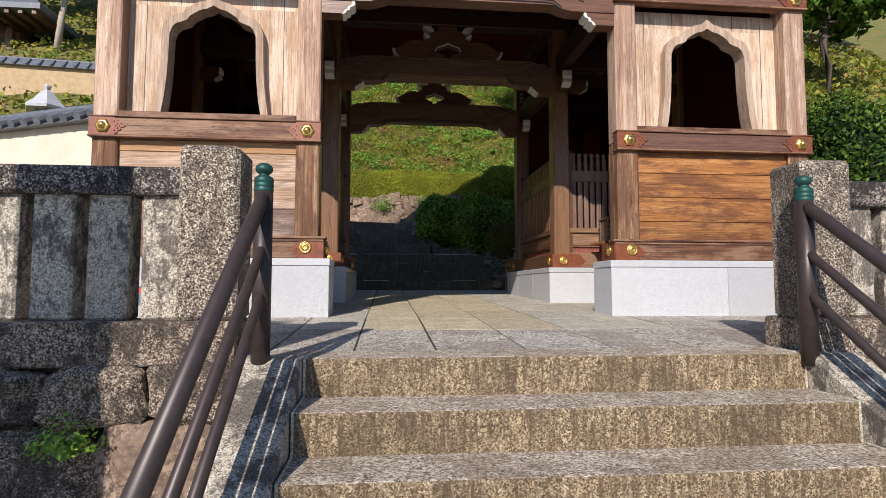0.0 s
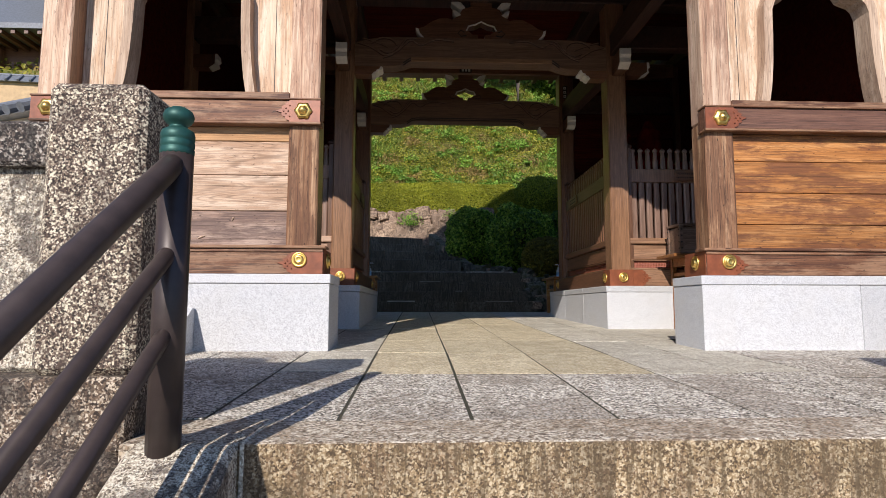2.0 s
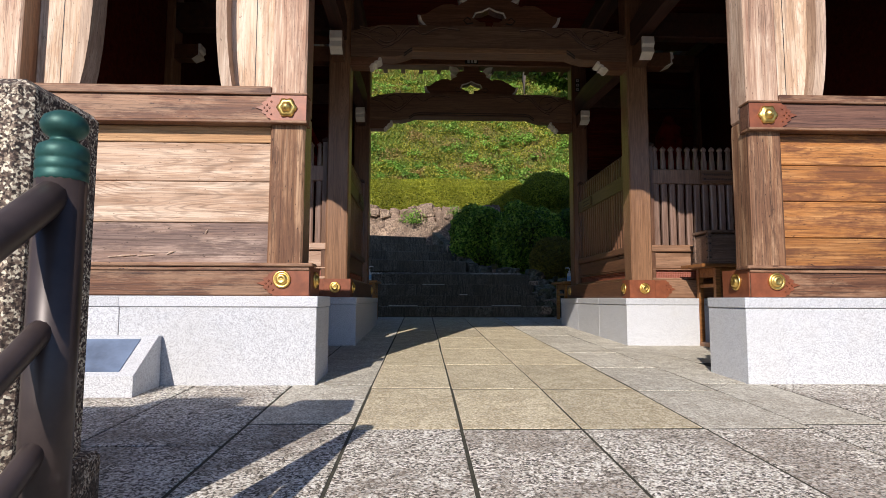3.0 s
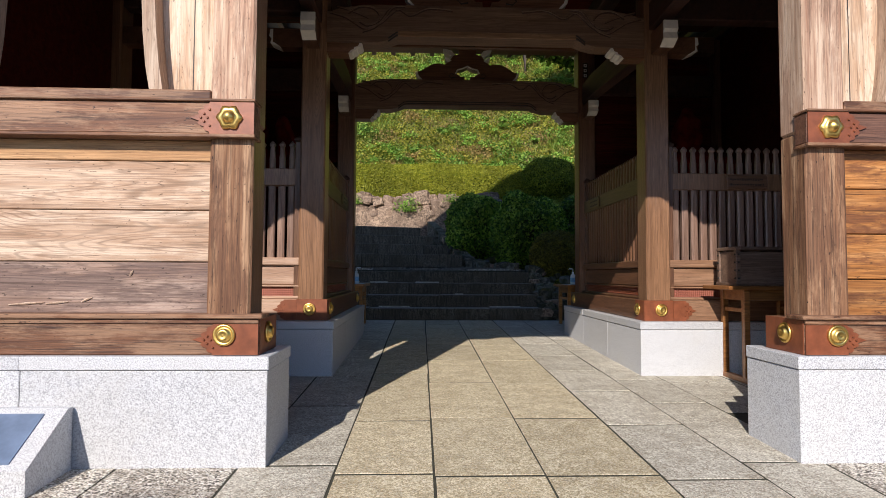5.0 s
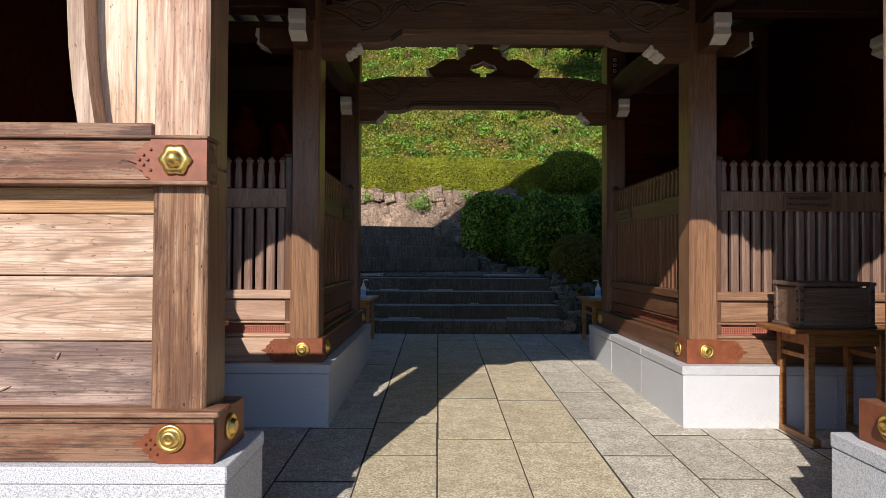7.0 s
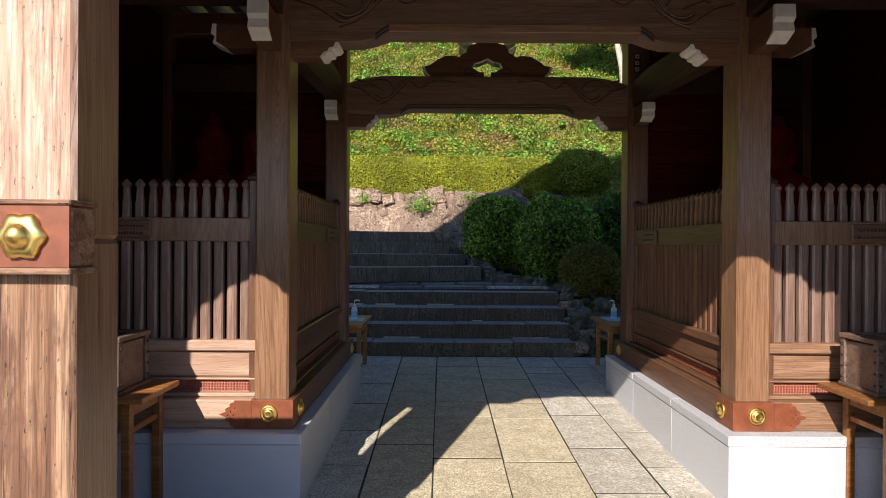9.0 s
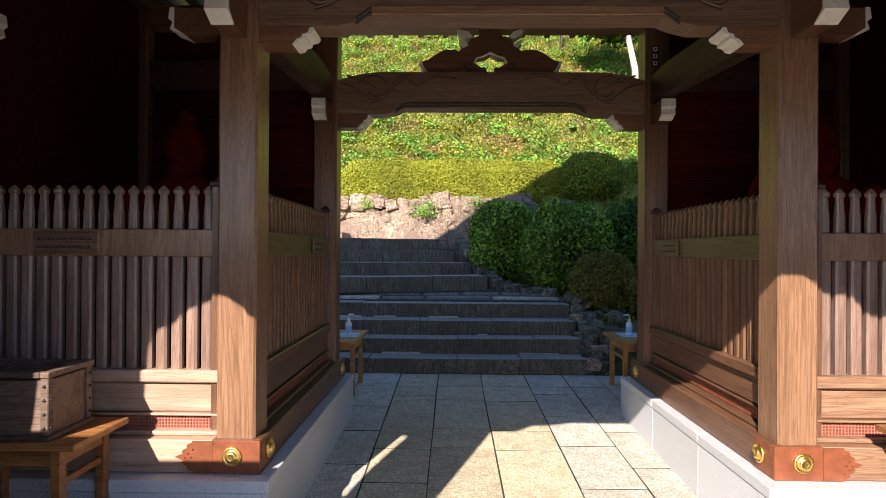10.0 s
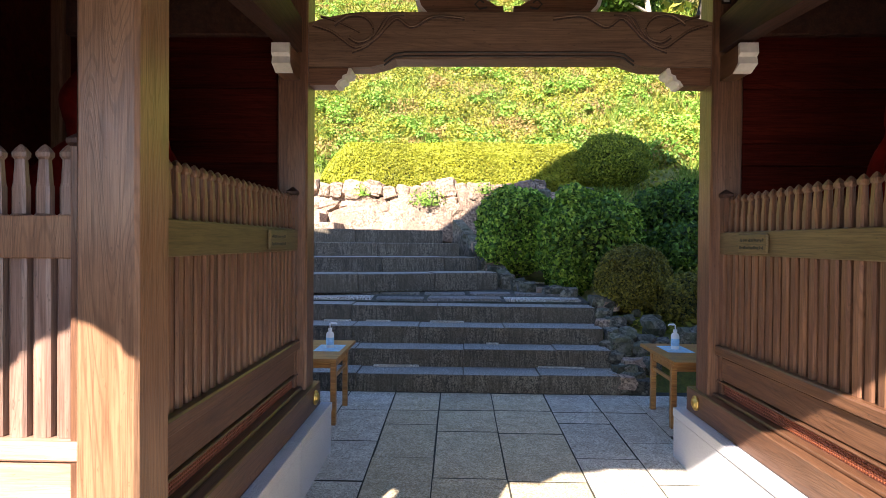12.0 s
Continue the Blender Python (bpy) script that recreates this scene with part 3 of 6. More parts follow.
def build_front_stairs():
    stairs = thing("front_stairs", "flight of old brown granite steps", "stairs", kind="structure")
    rnd = random.Random(9)
    for i in range(1, 10):
        y, z = HEAD_Y - RUN * i, HEAD_Z - RISE * i
        x, k = -0.38, 0
        while x < 2.09:
            w = rnd.uniform(1.0, 1.5)
            x1 = 2.1 if x + w > 1.8 else x + w
            pale_tops(part("step", nosed(x + 0.0004, x1 - 0.0004, y, y + RUN + 0.06, z - 0.25, z + rnd.uniform(-0.002, 0.002)), STEP_STONE, stairs), STEP_TOP)
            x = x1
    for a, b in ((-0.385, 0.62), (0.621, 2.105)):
        pale_tops(part("step", nosed(a, b, HEAD_Y, 3.02, -0.36, -0.08), STEP_STONE, stairs), STEP_TOP)
    for a, b in ((-0.695, -0.387), (2.107, 2.165)):
        part("step", box(a, b, 2.725, 3.055, -0.36, -0.08, 0.004), STEP_TOP, stairs)
    for x0, x1 in ((-0.66, -0.385), (2.105, 2.38)):
        low_y = -0.15
        poly = [(2.83, -0.6), (2.83, -0.072), (2.69, -0.08), (low_y, -0.08 - (2.69 - low_y) * RISE / RUN), (low_y, -1.68)]
        bm = prism(poly, "x", x0, x1)
        bmesh.ops.bevel(bm, geom=bm.edges[:], offset=0.015, segments=1, affect="EDGES")
        edge = x1 + 0.012 if x0 < 0 else x0 - 0.012
        line = []
        for i in range(5):
            yy, zz = HEAD_Y - RUN * i, HEAD_Z - RISE * i
            line += [(edge, yy + 0.3, zz + 0.003), (edge, yy - 0.001, zz + 0.003), (edge, yy - 0.004, zz - RISE + 0.004)]
        part("mortar_line", tube(line, 0.006, 6), PAVE_GREY, stairs, "pale mortar joint")
        part("stair_border", bm, LICHEN, stairs, "sloping lichened stone border")


build_front_stairs()


def build_handrail(x, group, y=2.695):
    """Three sloping tubes on posts with a bronze cap."""
    rail = thing("handrail", "brown painted steel handrail with green bronze post cap", "handrail", group, at=(x, y, -0.09))
    s = RAIL_SLOPE
    for py in (y, 1.15):
        dz = (y - py) * s
        part("post", tube([(x, py, -0.14 + dz), (x, py, 0.69 + dz)], 0.043, 18), STEEL, rail, round_it=True)
        prof = [(0.042, 0.685), (0.044, 0.69), (0.044, 0.702), (0.0415, 0.705), (0.044, 0.708), (0.044, 0.722), (0.0415, 0.725), (0.044, 0.728), (0.044, 0.742), (0.041, 0.752), (0.03, 0.759), (0.023, 0.763), (0.024, 0.769), (0.033, 0.775), (0.039, 0.785), (0.04, 0.795), (0.035, 0.808), (0.02, 0.818), (0.004, 0.821)]
        part("cap", lathe([(r, h + dz) for r, h in prof], (x, py, 0), 20), BRONZE, rail, "green bronze onion cap", True)
    for h, r in ((0.672, 0.031), (0.435, 0.022), (0.225, 0.022)):
        pts = [(x, y, h), (x, y - 0.06, h + 0.06 * s), (x, 1.15, h + (y - 1.15) * s)]
        part("rail", tube(pts, r, 14), STEEL, rail, round_it=True)


RAIL_SLOPE = -0.7
build_handrail(-0.567, "stair handrails")
build_handrail(2.112, "stair handrails", 2.71)


def build_stone_fence(sign, inner, group):
    """Pillar, slabs between a sill and a top rail, on a field-stone wall."""
    fence = thing("stone_fence", "lichen-blackened granite fence of upright slabs with corner pillar", "stone fence", group, at=(inner, 3.0, 0))
    o = lambda d: inner + sign * d

    def bx(d0, d1, y0, y1, z0, z1, bev=0.012):
        a, b = sorted((o(d0), o(d1)))
        bm = box(a, b, y0, y1, z0, z1, bev)
        return bm

    pil = bx(0, 0.28, 2.785, 3.06, 0.09, 0.925, 0.02)
    part("pillar", pil, LICHEN_PILLAR, fence, "square lichened granite pillar")
    for i in range(17):
        a = 0.284 + i * 0.25
        part("slab", bx(a, a + 0.19, 2.88, 3.03, 0.09, 0.7), LICHEN, fence)
    for i in range(3):
        a = 0.282 + i * 1.4
        part("top_rail", bx(a, a + 1.395, 2.84, 3.07, 0.69, 0.825), LICHEN_DARK, fence)
        part("sill", bx(a - 0.282, a + 1.113, 2.75, 3.14, -0.115, 0.089), LICHEN_BROWN, fence)


build_stone_fence(-1, -0.7, "stair head fences")
build_stone_fence(1, 2.17, "stair head fences")


def build_retaining_wall(sign, inner):
    wall = thing("retaining_wall", "field-stone retaining wall under the terrace", "wall", kind="structure")
    a, b = sorted((inner, inner + sign * 6))
    part("backing", box(a, b, 2.85, 3.1, -1.7, -0.12), FOUNDATION, wall)
    rnd = random.Random(21 + sign)
    z = -1.6
    row = 0
    while z < -0.16:
        h = min(rnd.uniform(0.34, 0.5), -0.11 - z)
        x = rnd.uniform(-0.1, 0.1) * (row % 2)
        while x < 4.2:
            w = rnd.uniform(0.4, 0.8)
            at = (inner + sign * (x + w / 2), 2.87 + rnd.uniform(-0.03, 0.02), z + h / 2)
            bm = blob(at, (w * 0.52, 0.16, h * 0.53), rnd.random() * 40, 0.12, 3, None, 0.5)
            part("stone", bm, LICHEN_BROWN if rnd.random() < 0.8 else ROCK, wall)
            x += w
        z += h
        row += 1


# ---- granite plinths ----
def build_plinth(name, x0, x1, y0, y1):
    base = thing(name, "pale speckled cut granite plinth", "plinth", kind="structure")
    part("core", box(x0 + 0.02, x1 - 0.02, y0 + 0.02, y1 - 0.02, -0.2, TOP_BASE - 0.02), GRANITE, base)
    n = max(1, round((x1 - x0) / 0.86))
    ny = max(1, round((y1 - y0) / 0.86))
    g = 0.0015
    for i in range(n):
        for j in range(ny):
            xa, xb = x0 + (x1 - x0) * i / n, x0 + (x1 - x0) * (i + 1) / n
            ya, yb = y0 + (y1 - y0) * j / ny, y0 + (y1 - y0) * (j + 1) / ny
            edge = i in (0, n - 1) or j in (0, ny - 1)
            part("cap_stone", box(xa + g - 0.006, xb - g + 0.006 * (i == n - 1), ya + g - 0.006 * (j == 0), yb - g, TOP_BASE - 0.06, TOP_BASE, 0.004), GRANITE, base)
            if edge:
                part("granite_block", box(xa + g, xb - g, ya + g, yb - g, -0.2, TOP_BASE - 0.063, 0.003), GRANITE, base)


def m_(x):
    return 2 * XC - x


build_plinth("plinth_front_west", -2.62, -0.475, 4.83, 5.26)
build_plinth("plinth_front_east", m_(-0.475), m_(-2.62), 4.83, 5.26)
build_plinth("plinth_rear_west", -2.62, -0.475, 6.74, 9.18)
build_plinth("plinth_rear_east", m_(-0.475), m_(-2.62), 6.74, 9.18)
build_plinth("plinth_side_west", -2.62, -2.2, 5.262, 6.738)
build_plinth("plinth_side_east", m_(-2.2), m_(-2.62), 5.262, 6.738)

# ---- the gate ----
gate = thing("temple_gate", "two-storey timber temple gate, sun-bleached in front, dark brown inside", "gate", at=(XC, 7, 0))


def put_stud(kind, at, direction, parent):
    """A gilded stud with its back at a point, facing a direction."""
    if kind == "round":
        bm = lathe([(0.05, 0.0), (0.05, 0.008), (0.043, 0.014), (0.037, 0.008), (0.031, 0.008), (0.028, 0.022), (0.018, 0.027), (0.012, 0.022), (0.003, 0.024)], (0, 0, 0), 20)
    else:
        bm = bmesh.new()
        rings = []
        for r, h, k in ((1.05, 0.0, 0.1), (1.05, 0.01, 0.1), (0.72, 0.016, 0.08), (0.55, 0.016, 0.0), (0.5, 0.026, 0.0), (0.36, 0.036, 0.0), (0.04, 0.042, 0.0)):
            rings.append([bm.verts.new((0.052 * r * (1 + k * math.cos(6 * a)) * math.cos(a), 0.052 * r * (1 + k * math.cos(6 * a)) * math.sin(a), h)) for a in [2 * math.pi * i / 24 + math.pi / 6 for i in range(24)]])
        for a, b in zip(rings, rings[1:]):
            for i in range(24):
                bm.faces.new((a[i], a[(i + 1) % 24], b[(i + 1) % 24], b[i]))
        bm.faces.new(rings[-1])
    q = Vector(direction).to_track_quat("Z", "Y")
    for v in bm.verts:
        v.co = q @ v.co + Vector(at)
    return part("gilt_stud", bm, GOLD, parent, "gilded stud", True)


def plate(x0, x1, y, z0, z1, tip, parent):
    """A red-brown end plate on a beam's face at y, with a cusped end towards tip (+1 or -1 in x)."""
    h = (z1 - z0)
    a, b = (x0, x1) if tip > 0 else (x1, x0)
    t = tip
    lobes = [(0.0, 0.0), (0.004, 0.06), (0.022, 0.1), (0.03, 0.17), (0.026, 0.22), (0.046, 0.27), (0.055, 0.34), (0.048, 0.4), (0.066, 0.44), (0.09, 0.5)]
    side = [(b + t * d, z0 + h * v) for d, v in lobes]
    pts = [(a, z0)] + side + [(x, z0 + z1 - z) for x, z in side[-2::-1]] + [(a, z1)]
    bm = prism(pts, "y", y - 0.005, y)
    part("end_plate", bm, PLATE, parent, "red-brown copper end plate")
    for f, d in ((0.25, 0.03), (0.75, 0.03), (0.5, 0.07), (0.38, 0.055), (0.62, 0.055), (0.5, 0.04)):
        part("nail", lathe([(0.006, -0.009), (0.004, -0.012)], (b + t * (d - 0.03), y, z0 + h * f), 8, "y"), PLATE, parent)


def build_columns():
    for y, mat, z1 in ((ROW_F, WOOD_COLUMN, 3.7), (ROW_M, WOOD_POST_IN, 3.7), (ROW_R, WOOD_IN_Z, 3.7)):
        for x in (XC - OUT, XC - BAY, XC + BAY, XC + OUT):
            if y == ROW_F:
                for za, zb, face, lab in ((TOP_BASE, 1.56, mat, "red-brown lower column"), (1.56, z1, WOOD_COLUMN_PALE, "bleached upper column, its sun-facing sides coloured paler")):
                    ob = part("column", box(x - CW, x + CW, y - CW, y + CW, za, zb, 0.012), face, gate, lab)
                    # Sides towards the sun take the weathered wood, putting sunlight into the colour.
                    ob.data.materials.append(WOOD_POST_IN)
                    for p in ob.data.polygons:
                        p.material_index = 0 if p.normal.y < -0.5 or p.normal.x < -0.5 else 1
                continue
            bm = box(x - CW, x + CW, y - CW, y + CW, TOP_BASE, z1, 0.012)
            part("column", bm, mat, gate, "dark square timber column")


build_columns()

INNER = [(0.413, 0.0), (0.39, 0.13), (0.372, 0.3), (0.362, 0.5), (0.36, 0.62), (0.357, 0.7), (0.335, 0.76), (0.305, 0.79), (0.25, 0.81), (0.215, 0.826), (0.195, 0.86), (0.165, 0.88), (0.107, 0.916), (0.05, 0.93), (0.0, 0.96)]
OUTER = [(0.475, 0.0), (0.452, 0.14), (0.434, 0.31), (0.424, 0.5), (0.422, 0.64), (0.418, 0.73), (0.39, 0.81), (0.345, 0.855), (0.285, 0.875), (0.25, 0.89), (0.225, 0.925), (0.19, 0.945), (0.125, 0.985), (0.06, 1.0), (0.0, 1.05)]
SILL = 1.705


def build_front_wall(sign):
    c = XC + sign * (OUT + BAY) / 2
    half = (OUT - BAY) / 2 - CW
    planks = WOOD_PLANK if sign < 0 else WOOD_PLANK_WARM
    wall = part("front_wall", box(c - half, c + half, 5.05, 5.08, 0.6, 1.7), WOOD_IN_X, gate, "plank wall under a bell-shaped window")
    rnd = random.Random(30 + sign)
    cuts = [0.665, 0.905, 1.145, 1.375, 1.475] if sign < 0 else [0.665, 0.84, 1.06, 1.28, 1.475]
    for i, (a, b) in enumerate(zip(cuts, cuts[1:])):
        part("plank", box(c - half, c + half, 4.938 + rnd.uniform(-0.003, 0.003), 5.048, a + 0.002, b - 0.002, 0.004), planks if sign > 0 else (WOOD_PLANK_LOW, WOOD_PLANK, WOOD_PLANK, WOOD_PLANK_TOP)[i], wall)
    if sign < 0:
        for sx, sz, dx, dz in ((-0.78, 0.77, -0.05, 0.1), (-0.62, 0.79, 0.12, -0.08), (-0.5, 0.7, 0.03, 0.09), (-0.42, 0.73, 0.02, 0.07), (-0.25, 0.705, 0.16, 0.012), (-0.02, 0.71, 0.1, 0.01), (0.2, 0.72, 0.05, 0.02), (0.5, 0.84, 0.012, 0.025)):
            x, z = c + sx * half, sz
            part("scratch", tube([(x, 4.936, z), (x + dx * 0.5, 4.935, z + dz * 0.6), (x + dx, 4.936, z + dz)], [0.003, 0.006, 0.002], 6), WOOD_FRAME, wall, "pale scrape mark")
    # boards round the window, one on each side and one above
    for s in (-1, 1):
        low = [(c + s * (x + 0.03), SILL + z) for x, z in INNER]
        low[-1] = (c, SILL + 0.98)
        side = [(c + s * half, SILL + z) for x, z in INNER]
        side[-1] = (c + s * half, SILL + 0.98)
        part("window_board", strip(side, low, 5.05, 5.09), WOOD_PALE_V, gate, "pale upright boards")
    part("window_board", box(c - half, c + half, 5.05, 5.09, SILL + 0.98, 2.84), WOOD_PALE_V, gate)
    for d in (-0.58, -0.3, 0.3, 0.58):
        lo = SILL if abs(d) > 0.5 else SILL + 0.99
        part("board_seam", box(c + d - 0.002, c + d + 0.002, 5.048, 5.052, lo, 2.84), INK, gate)
    frame_bm = bmesh.new()
    for s in (-1, 1):
        strip([(c + s * x, SILL + z) for x, z in OUTER], [(c + s * x, SILL + z) for x, z in INNER], 4.96, 5.11, "y", frame_bm)
    part("window_frame", frame_bm, WOOD_FRAME, gate, "bell-shaped wooden window frame")
    a, b = (c - half - 2 * CW - 0.02, c + half + 2 * CW + 0.02)
    # rails across the columns with end plates and studs
    ledge = part("ledge", box(c - half, c + half, 4.9, 5.06, 1.645, SILL, 0.006), WOOD_RAIL, gate)
    for name, z0, z1, y, kind, zs in (("waist_rail", 1.49, 1.64, 4.87, "star", 1.565), ("head_rail", 2.86, 3.0, 4.87, "star", 2.93), ("ground_rail", 0.487, 0.65, 4.86, "round", 0.578)):
        grd = name == "ground_rail"
        aa, bb = (a - 0.03, b + 0.03) if grd else (a + 0.01, b - 0.01)
        rail = part(name, box(aa, bb, y + 0.003, 4.97, z0, z1, 0.006), WOOD_RAIL if sign < 0 or grd else WOOD_RAIL_DARK, gate, "weathered red-brown rail")
        lip = box(aa - 0.02, bb + 0.02, y - 0.02, 4.975, z1, z1 + 0.02, 0.005) if grd else box(aa - 0.006, bb + 0.006, y - 0.012, 4.97, z1, z1 + 0.012, 0.003)
        part("moulding", lip, WOOD_RAIL, rail)
        part("moulding", box(aa, bb, y - 0.006, 4.97, z1 - 0.022, z1 - 0.002, 0.003) if grd else box(aa - 0.006, bb + 0.006, y - 0.012, 4.97, z0 - 0.016, z0, 0.003), WOOD_RAIL, rail)
        for s in (-1, 1):
            e = aa if s < 0 else bb
            plate(*sorted((e, e - s * 0.2)), y, z0 + 0.001, z1 - (0.024 if grd else 0.001), -s, rail)
            put_stud(kind, (c + s * (half + CW), y - 0.005, zs), (0, -1, 0), rail)
        if grd:
            e = bb if sign < 0 else aa
            d = 1 if sign < 0 else -1
            part("end_plate", box(*sorted((e, e + d * 0.004)), 4.87, 5.16, z0, z1, 0), PLATE, rail)
            part("return_rail", box(*sorted((e - d * 0.2, e - d * 0.002)), 4.972, 5.17, z0, z1, 0.004), WOOD_RAIL, rail)
            put_stud("round", (e + d * 0.004, 5.0, zs), (d, 0, 0), rail)
    part("upper_wall_front", box(c - half - 0.2, c + half + 0.2, 4.99, 5.06, 3.005, 3.95), WOOD_IN_X, gate)


for s_ in (-1, 1):
    build_front_wall(s_)


def flowing(w, n=6):
    """A smooth line through the points w."""
    p = [w[0]] + list(w) + [w[-1]]
    out = []
    for a, b, c, d in zip(p, p[1:], p[2:], p[3:]):
        for q in range(n):
            t = q / n
            out.append(tuple(0.5 * (2 * b[k] + (c[k] - a[k]) * t + (2 * a[k] - 5 * b[k] + 4 * c[k] - d[k]) * t * t + (3 * b[k] - a[k] - 3 * c[k] + d[k]) * t ** 3) for k in range(2)))
    return out + [tuple(w[-1])]


def build_lintel(y, z0, z1, depth, mat, parent, notch=0.05, carve=True):
    """A rainbow beam between the middle columns, arched on top, raised below, with carved waves drawn by dark and pale
    bars.
    """
    h = BAY - CW
    top, low = [], []
    for i in range(33):
        u = -1 + 2 * i / 32
        k = max(0.0, (abs(u) - 0.72) / 0.28)
        top.append((XC + u * h, z1 - 0.07 * k ** 1.6))
        k2 = min(1.0, max(0.0, (0.66 - abs(u)) / 0.08))
        low.append((XC + u * h, z0 + notch * (k2 * k2 * (3 - 2 * k2))))
    lint = part("lintel", strip(top, low, y - depth / 2, y + depth / 2), mat, parent, "carved rainbow beam")
    # black bars paint the shade in two long grooves
    for zz in (0.02, 0.045):
        line = [(XC + u * 0.62 * h, y - depth / 2 - 0.002, z0 + notch + zz - (0.06 * max(0, abs(u) - 0.9) / 0.1)) for u in [-1 + i / 12 for i in range(25)]]
        part("groove", tube(line, 0.006, 6), INK, lint)
    if carve:
        hh = z1 - z0
        wave = [(0.98, 0.74), (0.89, 0.63), (0.83, 0.48), (0.76, 0.33), (0.667, 0.48), (0.61, 0.7), (0.555, 0.85), (0.48, 0.7), (0.37, 0.89), (0.22, 0.85)]
        curl = [(0.87, 0.74), (0.8, 0.9), (0.72, 0.88), (0.676, 0.7), (0.69, 0.5), (0.75, 0.42), (0.8, 0.52)]
        crest = [(0.52, 0.93), (0.59, 0.9), (0.64, 0.64), (0.7, 0.38), (0.78, 0.25)]
        crest_2 = [(0.57, 0.95), (0.62, 0.86), (0.66, 0.62), (0.72, 0.36)]
        tail = [(0.94, 0.9), (0.88, 0.84), (0.8, 0.72), (0.745, 0.62)]
        # dark bars paint the shade in the cuts, paler ones their lit edges
        for s in (-1, 1):
            for w, r in ((wave, 0.008), (curl, 0.009), (crest, 0.007), (crest_2, 0.006), (tail, 0.006)):
                part("carved_line", tube([(XC + s * u * h, y - depth / 2 - 0.001, z0 + hh * v) for u, v in flowing(w)], r * 0.75, 6), WOOD_DARK, lint, round_it=True)
                part("carved_ridge", tube([(XC + s * u * h, y - depth / 2 - 0.002, z0 + hh * v + r * 1.5) for u, v in flowing(w)], r * 0.9, 6), WOOD_LINTEL, lint, round_it=True)
    return lint


def build_corbel(x, y, z0, z1, sign, parent, length=0.3, depth=0.14):
    """A corbel under a beam's end, with a white scalloped face."""
    h = z1 - z0
    L = length
    prof = [(0, z0), (L * 0.62, z0), (L * 0.7, z0 + h * 0.25), (L * 0.78, z0 + h * 0.35), (L * 0.8, z0 + h * 0.55), (L * 0.9, z0 + h * 0.65), (L * 0.95, z1), (0, z1)]
    c = part("corbel", prism([(x + sign * a, b) for a, b in prof], "y", y - depth / 2, y + depth / 2), WOOD_IN_X, parent)
    tip = [(L * 0.62, z0 - 0.006), (L * 0.72, z0), (L * 0.76, z0 + h * 0.2), (L * 0.86, z0 + h * 0.3), (L * 0.87, z0 + h * 0.5), (L * 0.98, z0 + h * 0.6), (L * 1.03, z0 + h * 0.82), (L * 1.0, z1 - 0.002), (L * 0.94, z1 - 0.002), (L * 0.9, z0 + h * 0.65), (L * 0.8, z0 + h * 0.55), (L * 0.78, z0 + h * 0.35), (L * 0.7, z0 + h * 0.25)]
    part("white_end", prism([(x + sign * a, b) for a, b in tip], "y", y - depth / 2 - 0.003, y + depth / 2 + 0.003), WHITE_TIP, c, "white painted scalloped end")


def build_nosing(x, y, z0, z1, parent, length=0.3, w=0.055, axis="y", sign=-1):
    """A beam end that runs out past its column, with a white carved face."""
    h = z1 - z0
    prof = [(0, z0), (length * 0.75, z0), (length, z0 + h * 0.28), (length, z1), (0, z1)]
    tip = [(length * 0.74, z0 - 0.004), (length + 0.02, z0 + h * 0.22), (length + 0.008, z0 + h * 0.5), (length + 0.03, z0 + h * 0.62), (length + 0.022, z1 + 0.003), (length, z1 + 0.003), (length, z0 + h * 0.28), (length * 0.75, z0)]
    if axis == "y":
        mk = lambda pr, a, b: prism([(y + sign * p, q) for p, q in pr], "x", x + a, x + b)
    else:
        mk = lambda pr, a, b: prism([(x + sign * p, q) for p, q in pr], "y", y + a, y + b)
    n = part("nosing", mk(prof, -w, w), WOOD_IN_Y, parent)
    part("white_end", mk(tip, -w - 0.003, w + 0.003), WHITE_TIP, n, "white painted end")


